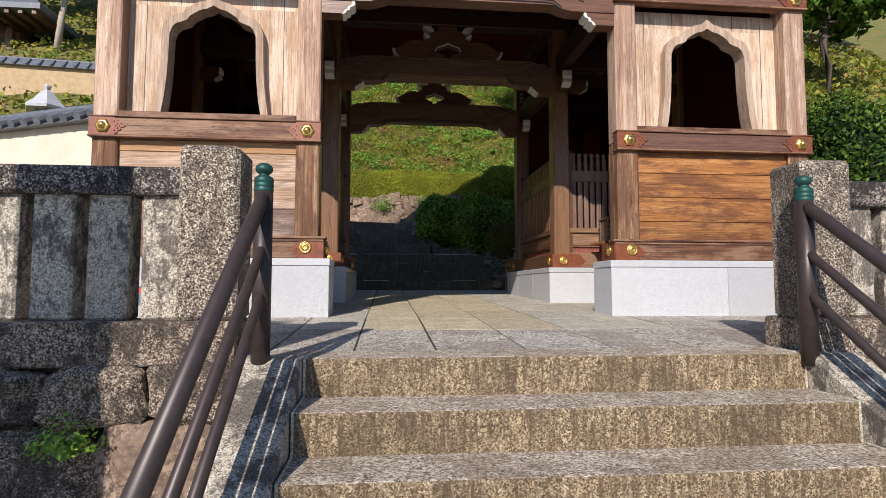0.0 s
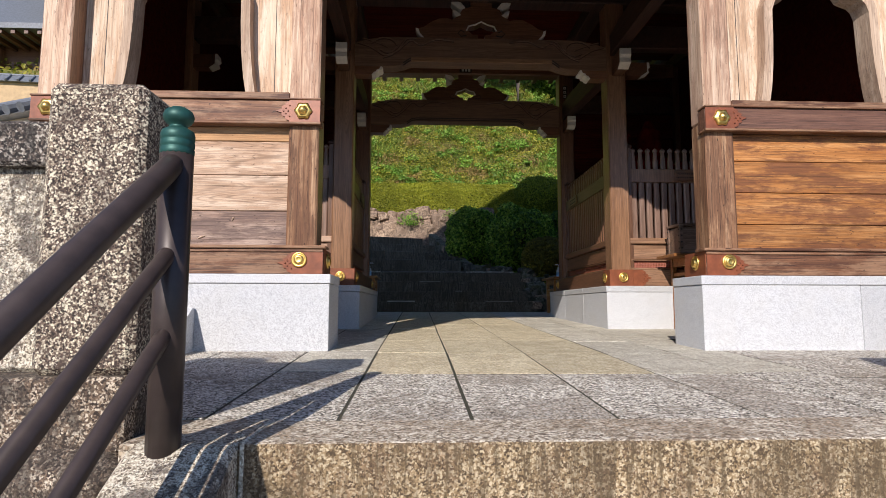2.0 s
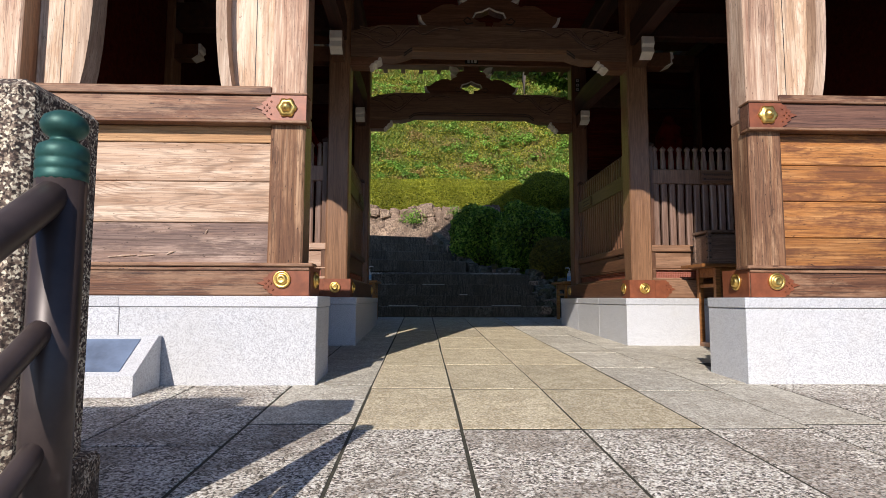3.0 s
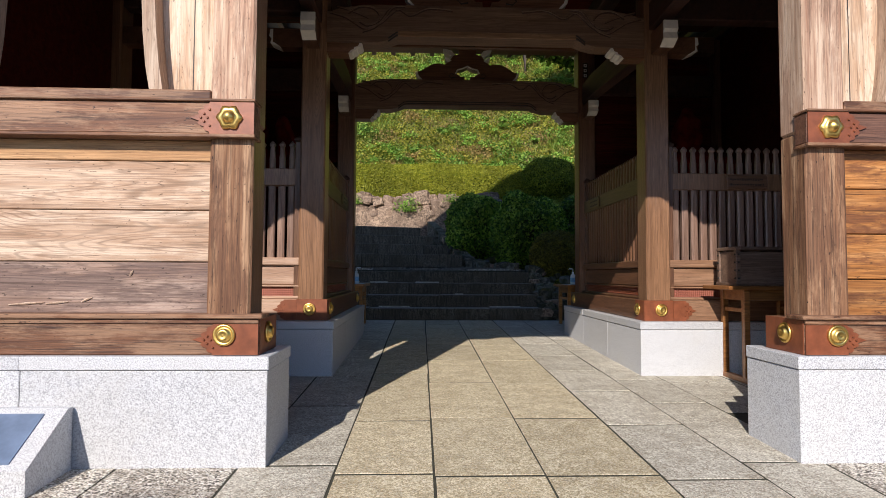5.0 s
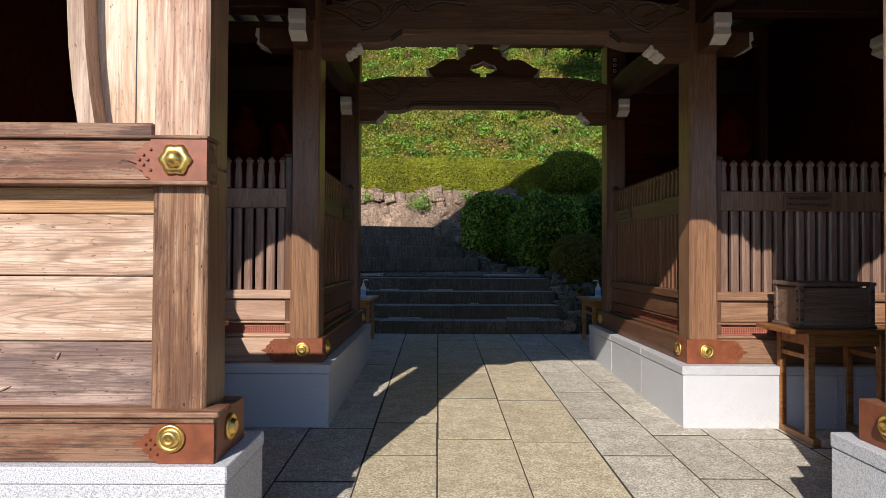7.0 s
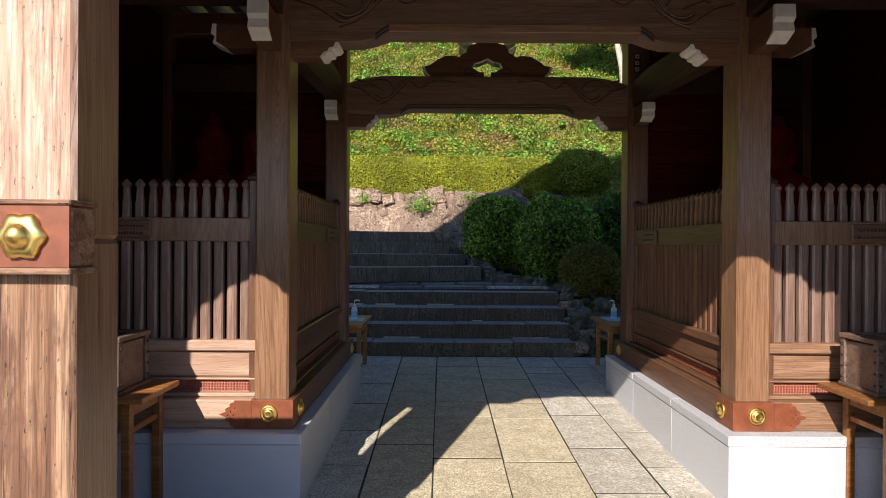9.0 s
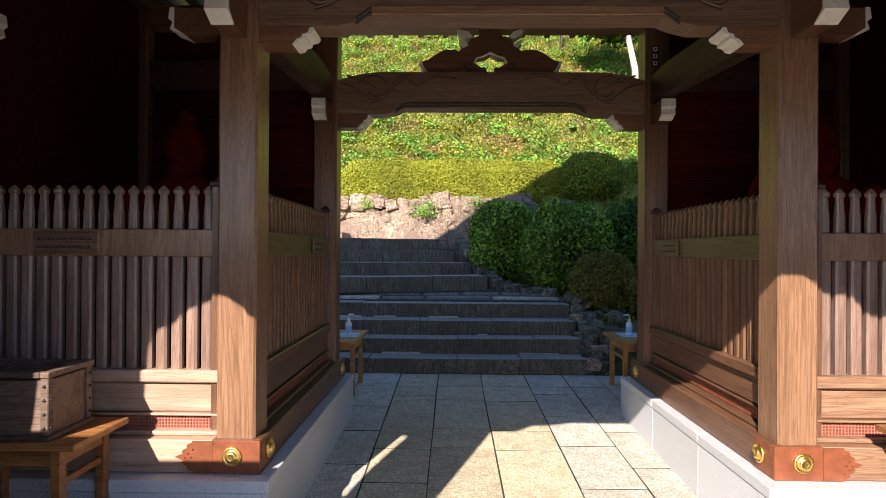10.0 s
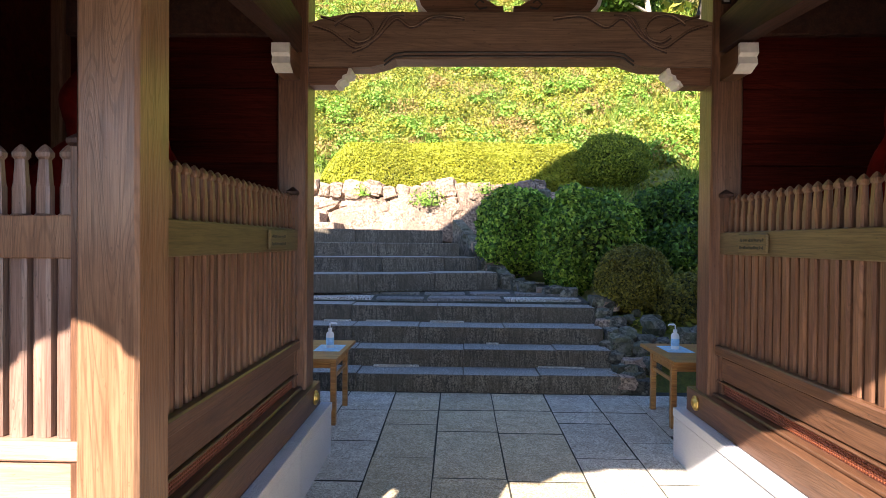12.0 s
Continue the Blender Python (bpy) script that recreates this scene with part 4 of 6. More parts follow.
def build_frog_leg(y, z0, parent, k=1.0, depth=0.1, mat=None):
    """The frog-leg strut on a beam, with a pierced middle and white scroll ears."""
    out = [(0.03, 0), (0.035, 0.05), (0.08, 0.05), (0.13, 0.085), (0.12, 0.125), (0.06, 0.135), (0, 0.165), (0, 0.375), (0.1, 0.375), (0.1, 0.32), (0.17, 0.3), (0.21, 0.24), (0.27, 0.19), (0.31, 0.205), (0.4, 0.2), (0.47, 0.165), (0.54, 0.115), (0.6, 0.1), (0.585, 0.05), (0.55, 0)]
    bm = bmesh.new()
    for s in (-1, 1):
        prism([(XC + s * a * k, z0 + b * k) for a, b in out], "y", y - depth / 2, y + depth / 2, bm)
    f = part("frog_leg_strut", bm, mat or WOOD_IN_X, parent, "pierced frog-leg strut")
    for s in (-1, 1):
        for ear in ([(0.15, 0.31), (0.21, 0.3), (0.27, 0.34), (0.3, 0.4), (0.25, 0.375), (0.19, 0.36)], [(0.19, 0.24), (0.23, 0.22), (0.26, 0.245), (0.27, 0.29), (0.23, 0.275)]):
            part("white_ear", prism([(XC + s * a * k, z0 + b * k) for a, b in ear], "y", y - depth / 2 - 0.006, y + depth / 2 + 0.006), WHITE_TIP, f, "white painted scroll")
        tip = [(0.545, 0.0), (0.6, 0.05), (0.615, 0.105), (0.59, 0.1), (0.575, 0.055), (0.535, 0.01)]
        part("white_ear", prism([(XC + s * a * k, z0 + b * k) for a, b in tip], "y", y - depth / 2 - 0.004, y + depth / 2 + 0.004), WHITE_TIP, f)
        # black bar paints the shade of the cut scroll
        line = [(XC + s * a * k, y - depth / 2 - 0.002, z0 + b * k) for a, b in ((0.14, 0.04), (0.19, 0.03), (0.22, 0.06), (0.19, 0.09), (0.16, 0.07))]
        part("carved_line", tube(line, 0.006, 6), INK, f)
    edge = [(XC + a * k, y - depth / 2 - 0.002, z0 + b * k) for a, b in ((-0.14, 0.085), (-0.12, 0.13), (-0.06, 0.145), (0, 0.175), (0.06, 0.145), (0.12, 0.13), (0.14, 0.085))]
    part("white_ear", tube(edge, 0.009, 6), WHITE_TIP, f)


def build_beams():
    for y, z0, z1, lab in ((ROW_F - 0.02, 2.74, 3.1, "f"), (ROW_M - 0.02, 2.745, 3.06, "m"), (ROW_R, 2.78, 3.14, "r")):
        lint = build_lintel(y, z0, z1, 0.16, WOOD_IN_X if lab == "f" else WOOD_LINTEL, gate)
        if lab == "m":
            hw = 0.56 * (BAY - CW)
            part("beam_edge", box(XC - hw, XC + hw, y - 0.088, y - 0.078, z0 + 0.052, z0 + 0.1, 0.003), WOOD_TRIM, lint, "paler tan edge")
        for s, x in sides():
            build_corbel(x - s * CW, y, z0 - (0.085 if lab == "m" else 0.115), z0 - 0.002, -s, gate, 0.28)
            if lab == "f":
                continue
            build_nosing(x, y - CW, z0 - (0.07 if lab == "m" else 0.095), z0 + (0.11 if lab == "m" else 0.06), gate, 0.24, 0.052)
            if lab == "m":
                build_nosing(x + s * CW, y, z0 - 0.04, z0 + 0.1, gate, 0.24, 0.055, "x", s)
                build_nosing(XC + s * (OUT - CW), y, z0 - 0.04, z0 + 0.1, gate, 0.22, 0.055, "x", -s)
            # side beams over the fences and the outer bays
        for s, x in sides():
            xo = XC + s * (OUT - CW)
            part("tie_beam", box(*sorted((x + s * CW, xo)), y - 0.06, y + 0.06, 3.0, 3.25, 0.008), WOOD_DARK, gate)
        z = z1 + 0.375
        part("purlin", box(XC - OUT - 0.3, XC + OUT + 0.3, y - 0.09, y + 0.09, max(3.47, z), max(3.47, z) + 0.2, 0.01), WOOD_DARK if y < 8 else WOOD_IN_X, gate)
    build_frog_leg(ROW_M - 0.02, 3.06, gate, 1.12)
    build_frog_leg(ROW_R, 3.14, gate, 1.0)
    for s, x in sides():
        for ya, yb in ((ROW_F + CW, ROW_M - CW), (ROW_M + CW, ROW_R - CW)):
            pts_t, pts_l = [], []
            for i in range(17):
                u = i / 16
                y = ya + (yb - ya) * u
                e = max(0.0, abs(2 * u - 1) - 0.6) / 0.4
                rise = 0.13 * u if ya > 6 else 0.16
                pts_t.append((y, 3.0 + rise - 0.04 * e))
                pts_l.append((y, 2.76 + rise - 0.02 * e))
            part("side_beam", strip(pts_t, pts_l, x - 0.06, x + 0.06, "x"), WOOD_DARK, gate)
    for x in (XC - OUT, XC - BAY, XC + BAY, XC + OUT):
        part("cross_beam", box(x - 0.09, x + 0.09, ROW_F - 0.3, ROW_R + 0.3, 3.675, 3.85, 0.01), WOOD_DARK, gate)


build_beams()


def build_shell():
    """Closed outer walls, ceiling, eaves and upper storey."""
    for s in (-1, 1):
        xo = XC + s * OUT
        for ya, yb in ((ROW_F + CW, ROW_M - CW), (ROW_M + CW, ROW_R - CW)):
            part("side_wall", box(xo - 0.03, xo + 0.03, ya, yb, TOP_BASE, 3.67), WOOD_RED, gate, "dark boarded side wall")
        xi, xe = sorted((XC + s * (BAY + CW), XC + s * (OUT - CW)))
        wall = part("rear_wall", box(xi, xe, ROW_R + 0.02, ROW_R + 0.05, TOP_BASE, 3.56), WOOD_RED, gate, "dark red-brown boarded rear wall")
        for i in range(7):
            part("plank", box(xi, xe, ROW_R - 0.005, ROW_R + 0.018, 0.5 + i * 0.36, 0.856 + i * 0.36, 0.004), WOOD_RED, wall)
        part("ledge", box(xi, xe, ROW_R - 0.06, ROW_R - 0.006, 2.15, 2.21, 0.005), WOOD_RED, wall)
        part("rear_ground_rail", box(xi - 0.2, xe + 0.2, ROW_R + 0.1, ROW_R + 0.16, TOP_BASE, 0.65, 0.006), WOOD_IN_X, gate)
    part("upper_wall_front", box(XC - BAY - 0.1, XC + BAY + 0.1, 4.99, 5.05, 2.98, 3.95), WOOD_IN_X, gate)
    up = part("upper_storey", box(XC - 2.6, XC + 2.6, 5.2, 8.7, 4.15, 5.78), WOOD_COLUMN, gate, "boarded upper storey")
    # lower eaves with rafters
    x0, x1, y0, y1 = XC - OUT - 0.95, XC + OUT + 0.95, ROW_F - 0.95, ROW_R + 1.15
    bm = bmesh.new()
    lo = [bm.verts.new(p) for p in ((x0, y0, 3.97), (x1, y0, 3.97), (x1, y1, 3.97), (x0, y1, 3.97))]
    hi = [bm.verts.new(p) for p in ((x0 + 1.2, y0 + 1.2, 4.5), (x1 - 1.2, y0 + 1.2, 4.5), (x1 - 1.2, y1 - 1.35, 4.5), (x0 + 1.2, y1 - 1.35, 4.5))]
    mid = [bm.verts.new(v.co + Vector((0, 0, 0.08))) for v in lo]
    for ring, ring2 in ((lo, mid), (mid, hi)):
        for i in range(4):
            bm.faces.new((ring[i], ring[(i + 1) % 4], ring2[(i + 1) % 4], ring2[i]))
    bm.faces.new(lo)
    bm.faces.new(hi)
    part("lower_roof", bm, ROOF_TILE, gate, "grey tiled lower eaves")
    n = 30
    for i in range(n):
        x = x0 + 0.15 + (x1 - x0 - 0.3) * i / (n - 1)
        for a, b in ((y0 + 0.06, ROW_F - 0.1), (ROW_R + 0.1, y1 - 0.06)):
            part("rafter", box(x - 0.03, x + 0.03, a, b, 3.87, 3.965), WOOD_IN_Y, gate)
    # upper roof, out of view: steep hips up to a short ridge, shaped for the shadow on the hedge
    rx, ridge, eave, ym = ROOF_HALF, 10.1, 5.08, 6.8
    bm = bmesh.new()
    rings = [[bm.verts.new((XC + u * hx, ym + v * hy, z)) for u, v in ((-1, -1), (1, -1), (1, 1), (-1, 1))] for hx, hy, z in ((rx, 2.2, eave - 0.16), (rx, 2.2, eave), (0.15, 0.1, ridge))]
    for lo, hi in zip(rings, rings[1:]):
        for i in range(4):
            bm.faces.new((lo[i], lo[(i + 1) % 4], hi[(i + 1) % 4], hi[i]))
    bm.faces.new(rings[0])
    bm.faces.new(rings[-1])
    roof = part("upper_roof", bm, ROOF_TILE, gate, "unseen grey tiled hipped roof, shaped for its shadow")
    part("ridge", box(XC - 0.3, XC + 0.3, ym - 0.15, ym + 0.15, ridge - 0.15, ridge + 0.15, 0.04), ROOF_TILE, roof)
    ceil = as_object("ceiling", box(XC - OUT - 0.1, XC + OUT + 0.1, ROW_F - 0.1, ROW_R + 0.1, 3.855, 3.93), WOOD_RED)
    tagged(ceil, "dark boarded ceiling of the gate", "ceiling", kind="structure")


ROOF_HALF = 3.9
build_shell()


# ---- picket fences inside the gate ----
def picket_mesh(mat):
    """One turned-looking picket of stepped square sections, foot at z 0."""
    bm = bmesh.new()
    secs = [(0.029, -0.045), (0.029, 0.68), (0.0235, 0.686), (0.0235, 0.772), (0.021, 0.785), (0.0165, 0.862), (0.0235, 0.872), (0.0245, 0.885), (0.013, 0.902), (0.003, 0.912)]
    rings = []
    for r, z in secs:
        c = r * 0.62
        rings.append([bm.verts.new((x, y * 0.8, z)) for x, y in ((-r, -c), (-c, -r), (c, -r), (r, -c), (r, c), (c, r), (-c, r), (-r, c))])
    for a, b in zip(rings, rings[1:]):
        for i in range(8):
            bm.faces.new((a[i], a[(i + 1) % 8], b[(i + 1) % 8], b[i]))
    bm.faces.new(rings[-1])
    bmesh.ops.recalc_face_normals(bm, faces=bm.faces)
    me = bpy.data.meshes.new("picket")
    bm.to_mesh(me)
    bm.free()
    me.materials.append(mat)
    return me


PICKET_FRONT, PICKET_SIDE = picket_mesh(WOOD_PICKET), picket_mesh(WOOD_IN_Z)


def build_picket_fence(p0, p1, face, label, plaque_at):
    """A fence from p0 to p1 (x, y) whose seen face looks along face."""
    a, b = Vector((*p0, 0)), Vector((*p1, 0))
    d = (b - a).normalized()
    f = Vector((*face, 0))
    fence = thing("picket_fence", label, "fence", "picket fences of the gate", at=a)
    L = (b - a).length
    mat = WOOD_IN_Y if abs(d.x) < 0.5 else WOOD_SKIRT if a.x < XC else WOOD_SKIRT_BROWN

    def bar(name, t0, t1, z0, z1, w0, w1, m, bev=0.004, parent=None):
        c = [a + d * t + f * w for t in (t0, t1) for w in (w0, w1)]
        xs, ys = [v.x for v in c], [v.y for v in c]
        return part(name, box(min(xs), max(xs), min(ys), max(ys), z0, z1, bev), m, parent or fence)

    n = int((L - 0.06) / 0.0785)
    for i in range(n):
        p = a + d * (0.045 + (L - 0.09) * (i + 0.5) / n)
        # front fences take the paler pickets, passage fences the darker
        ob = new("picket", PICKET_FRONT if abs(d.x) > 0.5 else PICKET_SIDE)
        ob.parent = fence
        ob.location = Vector((p.x, p.y, 1.03)) - Vector(fence.location)
        ob.rotation_euler = (0, 0, 0 if abs(d.x) > 0.5 else math.pi / 2)
    bar("middle_rail", 0, L, 1.57, 1.71, -0.03, 0.04, WOOD_POST_IN if abs(d.x) > 0.5 else WOOD_OLIVE)
    bar("sill", 0, L, 0.92, 0.984, -0.05, 0.062, mat, 0.008)
    bar("base_board", 0, L, 0.762, 0.918, -0.03, 0.035, mat, 0.01)
    bar("moulding", 0, L, 0.748, 0.76, -0.03, 0.05, mat)
    lat = bar("lattice_panel", 0, L, 0.676, 0.747, -0.03, 0.02, LATTICE, 0)
    bar("moulding", 0, L, 0.653, 0.675, -0.03, 0.075, mat, 0.006)
    knobs = bmesh.new()
    k = int(L / 0.0165)
    for r in range(4):
        for i in range(k):
            p = a + d * (0.01 + i * 0.0165) + f * 0.02
            box(p.x - 0.0045, p.x + 0.0045, p.y - 0.0045, p.y + 0.0045, 0.683 + r * 0.016, 0.692 + r * 0.016, 0, knobs)
    part("lattice_relief", knobs, PLATE, lat)["kind"] = "stuff"
    for t in (0.024, L - 0.024):
        c = a + d * t + f * 0.015
        bm = bmesh.new()
        r = 0.024
        lo = [bm.verts.new((c.x + u * r, c.y + v * r * 1.3, 0.66)) for u, v in ((-1, -1), (1, -1), (1, 1), (-1, 1))]
        hi = [bm.verts.new((v.co.x, v.co.y, 1.93)) for v in lo]
        for i in range(4):
            bm.faces.new((lo[i], lo[(i + 1) % 4], hi[(i + 1) % 4], hi[i]))
        bm.faces.new(hi)
        post = part("end_post", bm, WOOD_IN_Z, fence)
        cap = bmesh.new()
        rings = [[cap.verts.new((c.x + u * w, c.y + v * w * 1.2, z)) for u, v in ((-1, -1), (1, -1), (1, 1), (-1, 1))] for w, z in ((0.027, 1.931), (0.034, 1.94), (0.034, 1.955), (0.004, 1.985))]
        for lo, hi in zip(rings, rings[1:]):
            for i in range(4):
                cap.faces.new((lo[i], lo[(i + 1) % 4], hi[(i + 1) % 4], hi[i]))
        cap.faces.new(rings[0])
        cap.faces.new(rings[-1])
        part("cap", cap, WOOD_DARK, post, "dark peaked cap")
    if plaque_at is not None:
        t0, t1 = plaque_at
        pl = bar("plaque", t0, t1, 1.583, 1.697, 0.042, 0.062, WOOD_IN_X if abs(d.x) > 0.5 else WOOD_OLIVE, 0.008)
        rnd = random.Random(int(t0 * 100))
        for r in range(2):
            t = t0 + 0.03
            while t < t1 - 0.04:
                w = rnd.uniform(0.007, 0.017)
                z = 1.655 - r * 0.042
                bar("text_bar", t, t + w, z - rnd.uniform(0.002, 0.006), z + rnd.uniform(0.006, 0.014), 0.062, 0.0635, INK if abs(d.x) < 0.5 else PAPER_DIM, 0, pl)
                t += w + rnd.uniform(0.004, 0.008)
    return fence


for s_, cx in sides():
    o1, o2 = cx + s_ * CW, XC + s_ * (OUT - CW)
    lab = "brown picket fence with lattice skirting facing the stairs"
    if s_ < 0:
        build_picket_fence((o2, ROW_M), (o1, ROW_M), (0, -1), lab, (o1 - o2 - 0.98, o1 - o2 - 0.63))
    else:
        build_picket_fence((o1, ROW_M), (o2, ROW_M), (0, -1), lab, (0.5, 0.85))
    build_picket_fence((cx, ROW_M + CW), (cx, ROW_R - CW), (-s_, 0), "brown picket fence with lattice skirting along the passage", (1.18, 1.5) if s_ < 0 else (1.2, 1.52))


def build_inner_rails():
    """Ground rails with end plates under the fences."""
    for s, x in sides():
        xi = x - s * 0.135
        rail = part("ground_rail", box(*sorted((xi, x + s * 0.1)), 6.85, ROW_R + 0.16, 0.487, 0.652, 0.006), WOOD_IN_Y, gate, "dark ground rail with gilded studs")
        xo = XC + s * (OUT + 0.1)
        part("ground_rail", box(*sorted((x + s * 0.102, xo)), 6.825, ROW_M + 0.05, 0.487, 0.652, 0.006), WOOD_SKIRT if s < 0 else WOOD_SKIRT_BROWN, gate)
        corner = part("end_plate", box(*sorted((xi - s * 0.004, x + s * 0.1)), 6.82, 6.848, 0.487, 0.652, 0.002), PLATE, rail, "red-brown copper end plate")
        plate(*sorted((x + s * 0.1, x + s * 0.2)), 6.825, 0.488, 0.65, s, rail)
        part("end_plate", box(*sorted((xi - s * 0.004, xi)), 6.85, 7.02, 0.487, 0.652, 0), PLATE, rail)
        put_stud("round", (x, 6.82, 0.575), (0, -1, 0), rail)
        put_stud("round", (xi - s * 0.004, ROW_M, 0.575), (-s, 0, 0), rail)
        put_stud("round", (xi - s * 0.001, ROW_R, 0.575), (-s, 0, 0), rail)


build_inner_rails()


def build_statue(x, y, s):
    bm = bmesh.new()
    for at, size in (((x, y, 0.75), (0.4, 0.35, 0.2)), ((x - 0.14, y, 1.1), (0.15, 0.17, 0.42)), ((x + 0.14, y, 1.1), (0.15, 0.17, 0.42)), ((x, y, 1.45), (0.3, 0.24, 0.28)), ((x, y, 1.85), (0.31, 0.22, 0.32)), ((x, y, 2.33), (0.15, 0.16, 0.19)), ((x, y, 2.53), (0.07, 0.07, 0.09)),
                     ((x + s * 0.3, y + 0.05, 1.98), (0.12, 0.12, 0.22)), ((x + s * 0.3, y, 2.3), (0.08, 0.08, 0.18)), ((x - s * 0.4, y - 0.05, 1.85), (0.12, 0.12, 0.24)), ((x - s * 0.42, y - 0.15, 1.55), (0.09, 0.1, 0.2))):
        blob(at, size, x, 0.1, 3, bm, 0.9)
    scarf = [(x + s * (0.3 + 0.22 * math.sin(3 * k)), y - 0.2, 1.3 + 1.1 * k) for k in [i / 12 for i in range(13)]]
    tube(scarf, 0.035, 8, bm)
    box(x - 0.5, x + 0.5, y - 0.4, y + 0.4, TOP_BASE, 0.66, 0.02, bm)
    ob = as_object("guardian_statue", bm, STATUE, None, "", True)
    skin = ob.modifiers.new("skin", "REMESH")
    skin.mode = "VOXEL"
    skin.voxel_size = 0.03
    skin.use_smooth_shade = True
    tagged(ob, "dark red guardian statue behind the picket fence", "statue", "guardian statues")


for s_ in (-1, 1):
    build_statue(XC + s_ * 2.25, 8.1, -s_)


# ---- tables, boxes and bottles ----
def build_table(name, x0, x1, y0, y1, zt, label, group, foot=True, finish=WOOD_TABLE, i=0.1, j=0.05):
    zf = floor_z((y0 + y1) / 2)
    t = thing(name, label, "table", group, at=((x0 + x1) / 2, (y0 + y1) / 2, zf))
    part("tabletop", box(x0, x1, y0, y1, zt - 0.03, zt, 0.004), finish, t)
    for x in (x0 + i, x1 - i):
        for y in (y0 + j, y1 - j):
            part("leg", box(x - 0.022, x + 0.022, y - 0.022, y + 0.022, floor_z(y) + (0.03 if foot else 0.0), zt - 0.03, 0.003), finish, t)
        if foot:
            part("foot_bar", box(x - 0.025, x + 0.025, y0 - 0.02, y1 + 0.02, zf, zf + 0.04, 0.004), finish, t)
        part("apron", box(x - 0.012, x + 0.012, y0 + j, y1 - j, zt - 0.11, zt - 0.031, 0.003), finish, t)
        part("stretcher", box(x - 0.01, x + 0.01, y0 + j, y1 - j, zt - 0.2, zt - 0.17, 0.003), finish, t)
    for y in (y0 + j, y1 - j):
        part("apron", box(x0 + i, x1 - i, y - 0.012, y + 0.012, zt - 0.11, zt - 0.031, 0.003), finish, t)
    return t


build_table("offering_table", -1.86, -1.17, 6.36, 6.77, 0.78, "red-brown wooden offering table beside the granite plinth", "offering tables", finish=WOOD_TABLE_SHADED)
build_table("offering_table", 2.48, 3.24, 6.4, 6.8, 0.78, "red-brown wooden offering table beside the granite plinth", "offering tables", finish=WOOD_TABLE_SHADED, i=0.15)


def build_offertory(x0, x1, y0, y1, z0):
    b = thing("offertory_box", "old brown wooden offertory box with studded corner straps", "box", "offertory boxes", at=((x0 + x1) / 2, (y0 + y1) / 2, z0))
    z1 = z0 + 0.27
    part("body", box(x0 + 0.012, x1 - 0.012, y0 + 0.012, y1 - 0.012, z0 + 0.012, z1 - 0.012, 0.004), WOOD_BOX, b)
    part("base", box(x0 - 0.008, x1 + 0.008, y0 - 0.008, y1 + 0.008, z0, z0 + 0.022, 0.004), WOOD_BOX, b)
    for x in (x0, x1 - 0.035):
        for y in (y0, y1 - 0.035):
            part("corner_strap", box(x, x + 0.035, y, y + 0.035, z0 + 0.023, z1, 0.003), WOOD_BOX, b)
            for k in range(4):
                zz = z0 + 0.055 + k * 0.06
                part("nail", lathe([(0.008, 0.002), (0.007, -0.005), (0.002, -0.008)], (x + 0.017, y0 if y == y0 else y, zz), 8, "y"), INK, b)
                xs = x1 if x > x0 else x0
                part("nail", lathe([(0.008, -0.002), (0.007, 0.005), (0.002, 0.008)] if x > x0 else [(0.008, 0.002), (0.007, -0.005), (0.002, -0.008)], (xs, y + 0.017, zz), 8, "x"), INK, b)
    for x in (x0 - 0.006, x1 - 0.034):
        part("rim", box(x, x + 0.04, y0 - 0.006, y1 + 0.006, z1, z1 + 0.025, 0.003), WOOD_BOX, b)
    for y in (y0 - 0.006, y1 - 0.034):
        part("rim", box(x0 + 0.035, x1 - 0.035, y, y + 0.04, z1, z1 + 0.025, 0.003), WOOD_BOX, b)
    for i in range(7):
        x = x0 + 0.07 + (x1 - x0 - 0.14) * i / 6
        part("slat", box(x - 0.012, x + 0.012, y0 + 0.03, y1 - 0.03, z1 - 0.008, z1 + 0.014, 0.003), WOOD_BOX, b)


build_offertory(-1.78, -1.31, 6.4, 6.7, 0.781)
build_offertory(2.57, 3.06, 6.46, 6.74, 0.781)
build_table("sanitiser_table", -1.1, -0.51, 9.5, 10.35, 0.725, "small honey wooden table with hand sanitiser", "sanitiser tables", False, i=0.06, j=0.18)
build_table("sanitiser_table", 2.09, 2.72, 9.55, 10.38, 0.725, "small honey wooden table with hand sanitiser", "sanitiser tables", False, i=0.06, j=0.18)


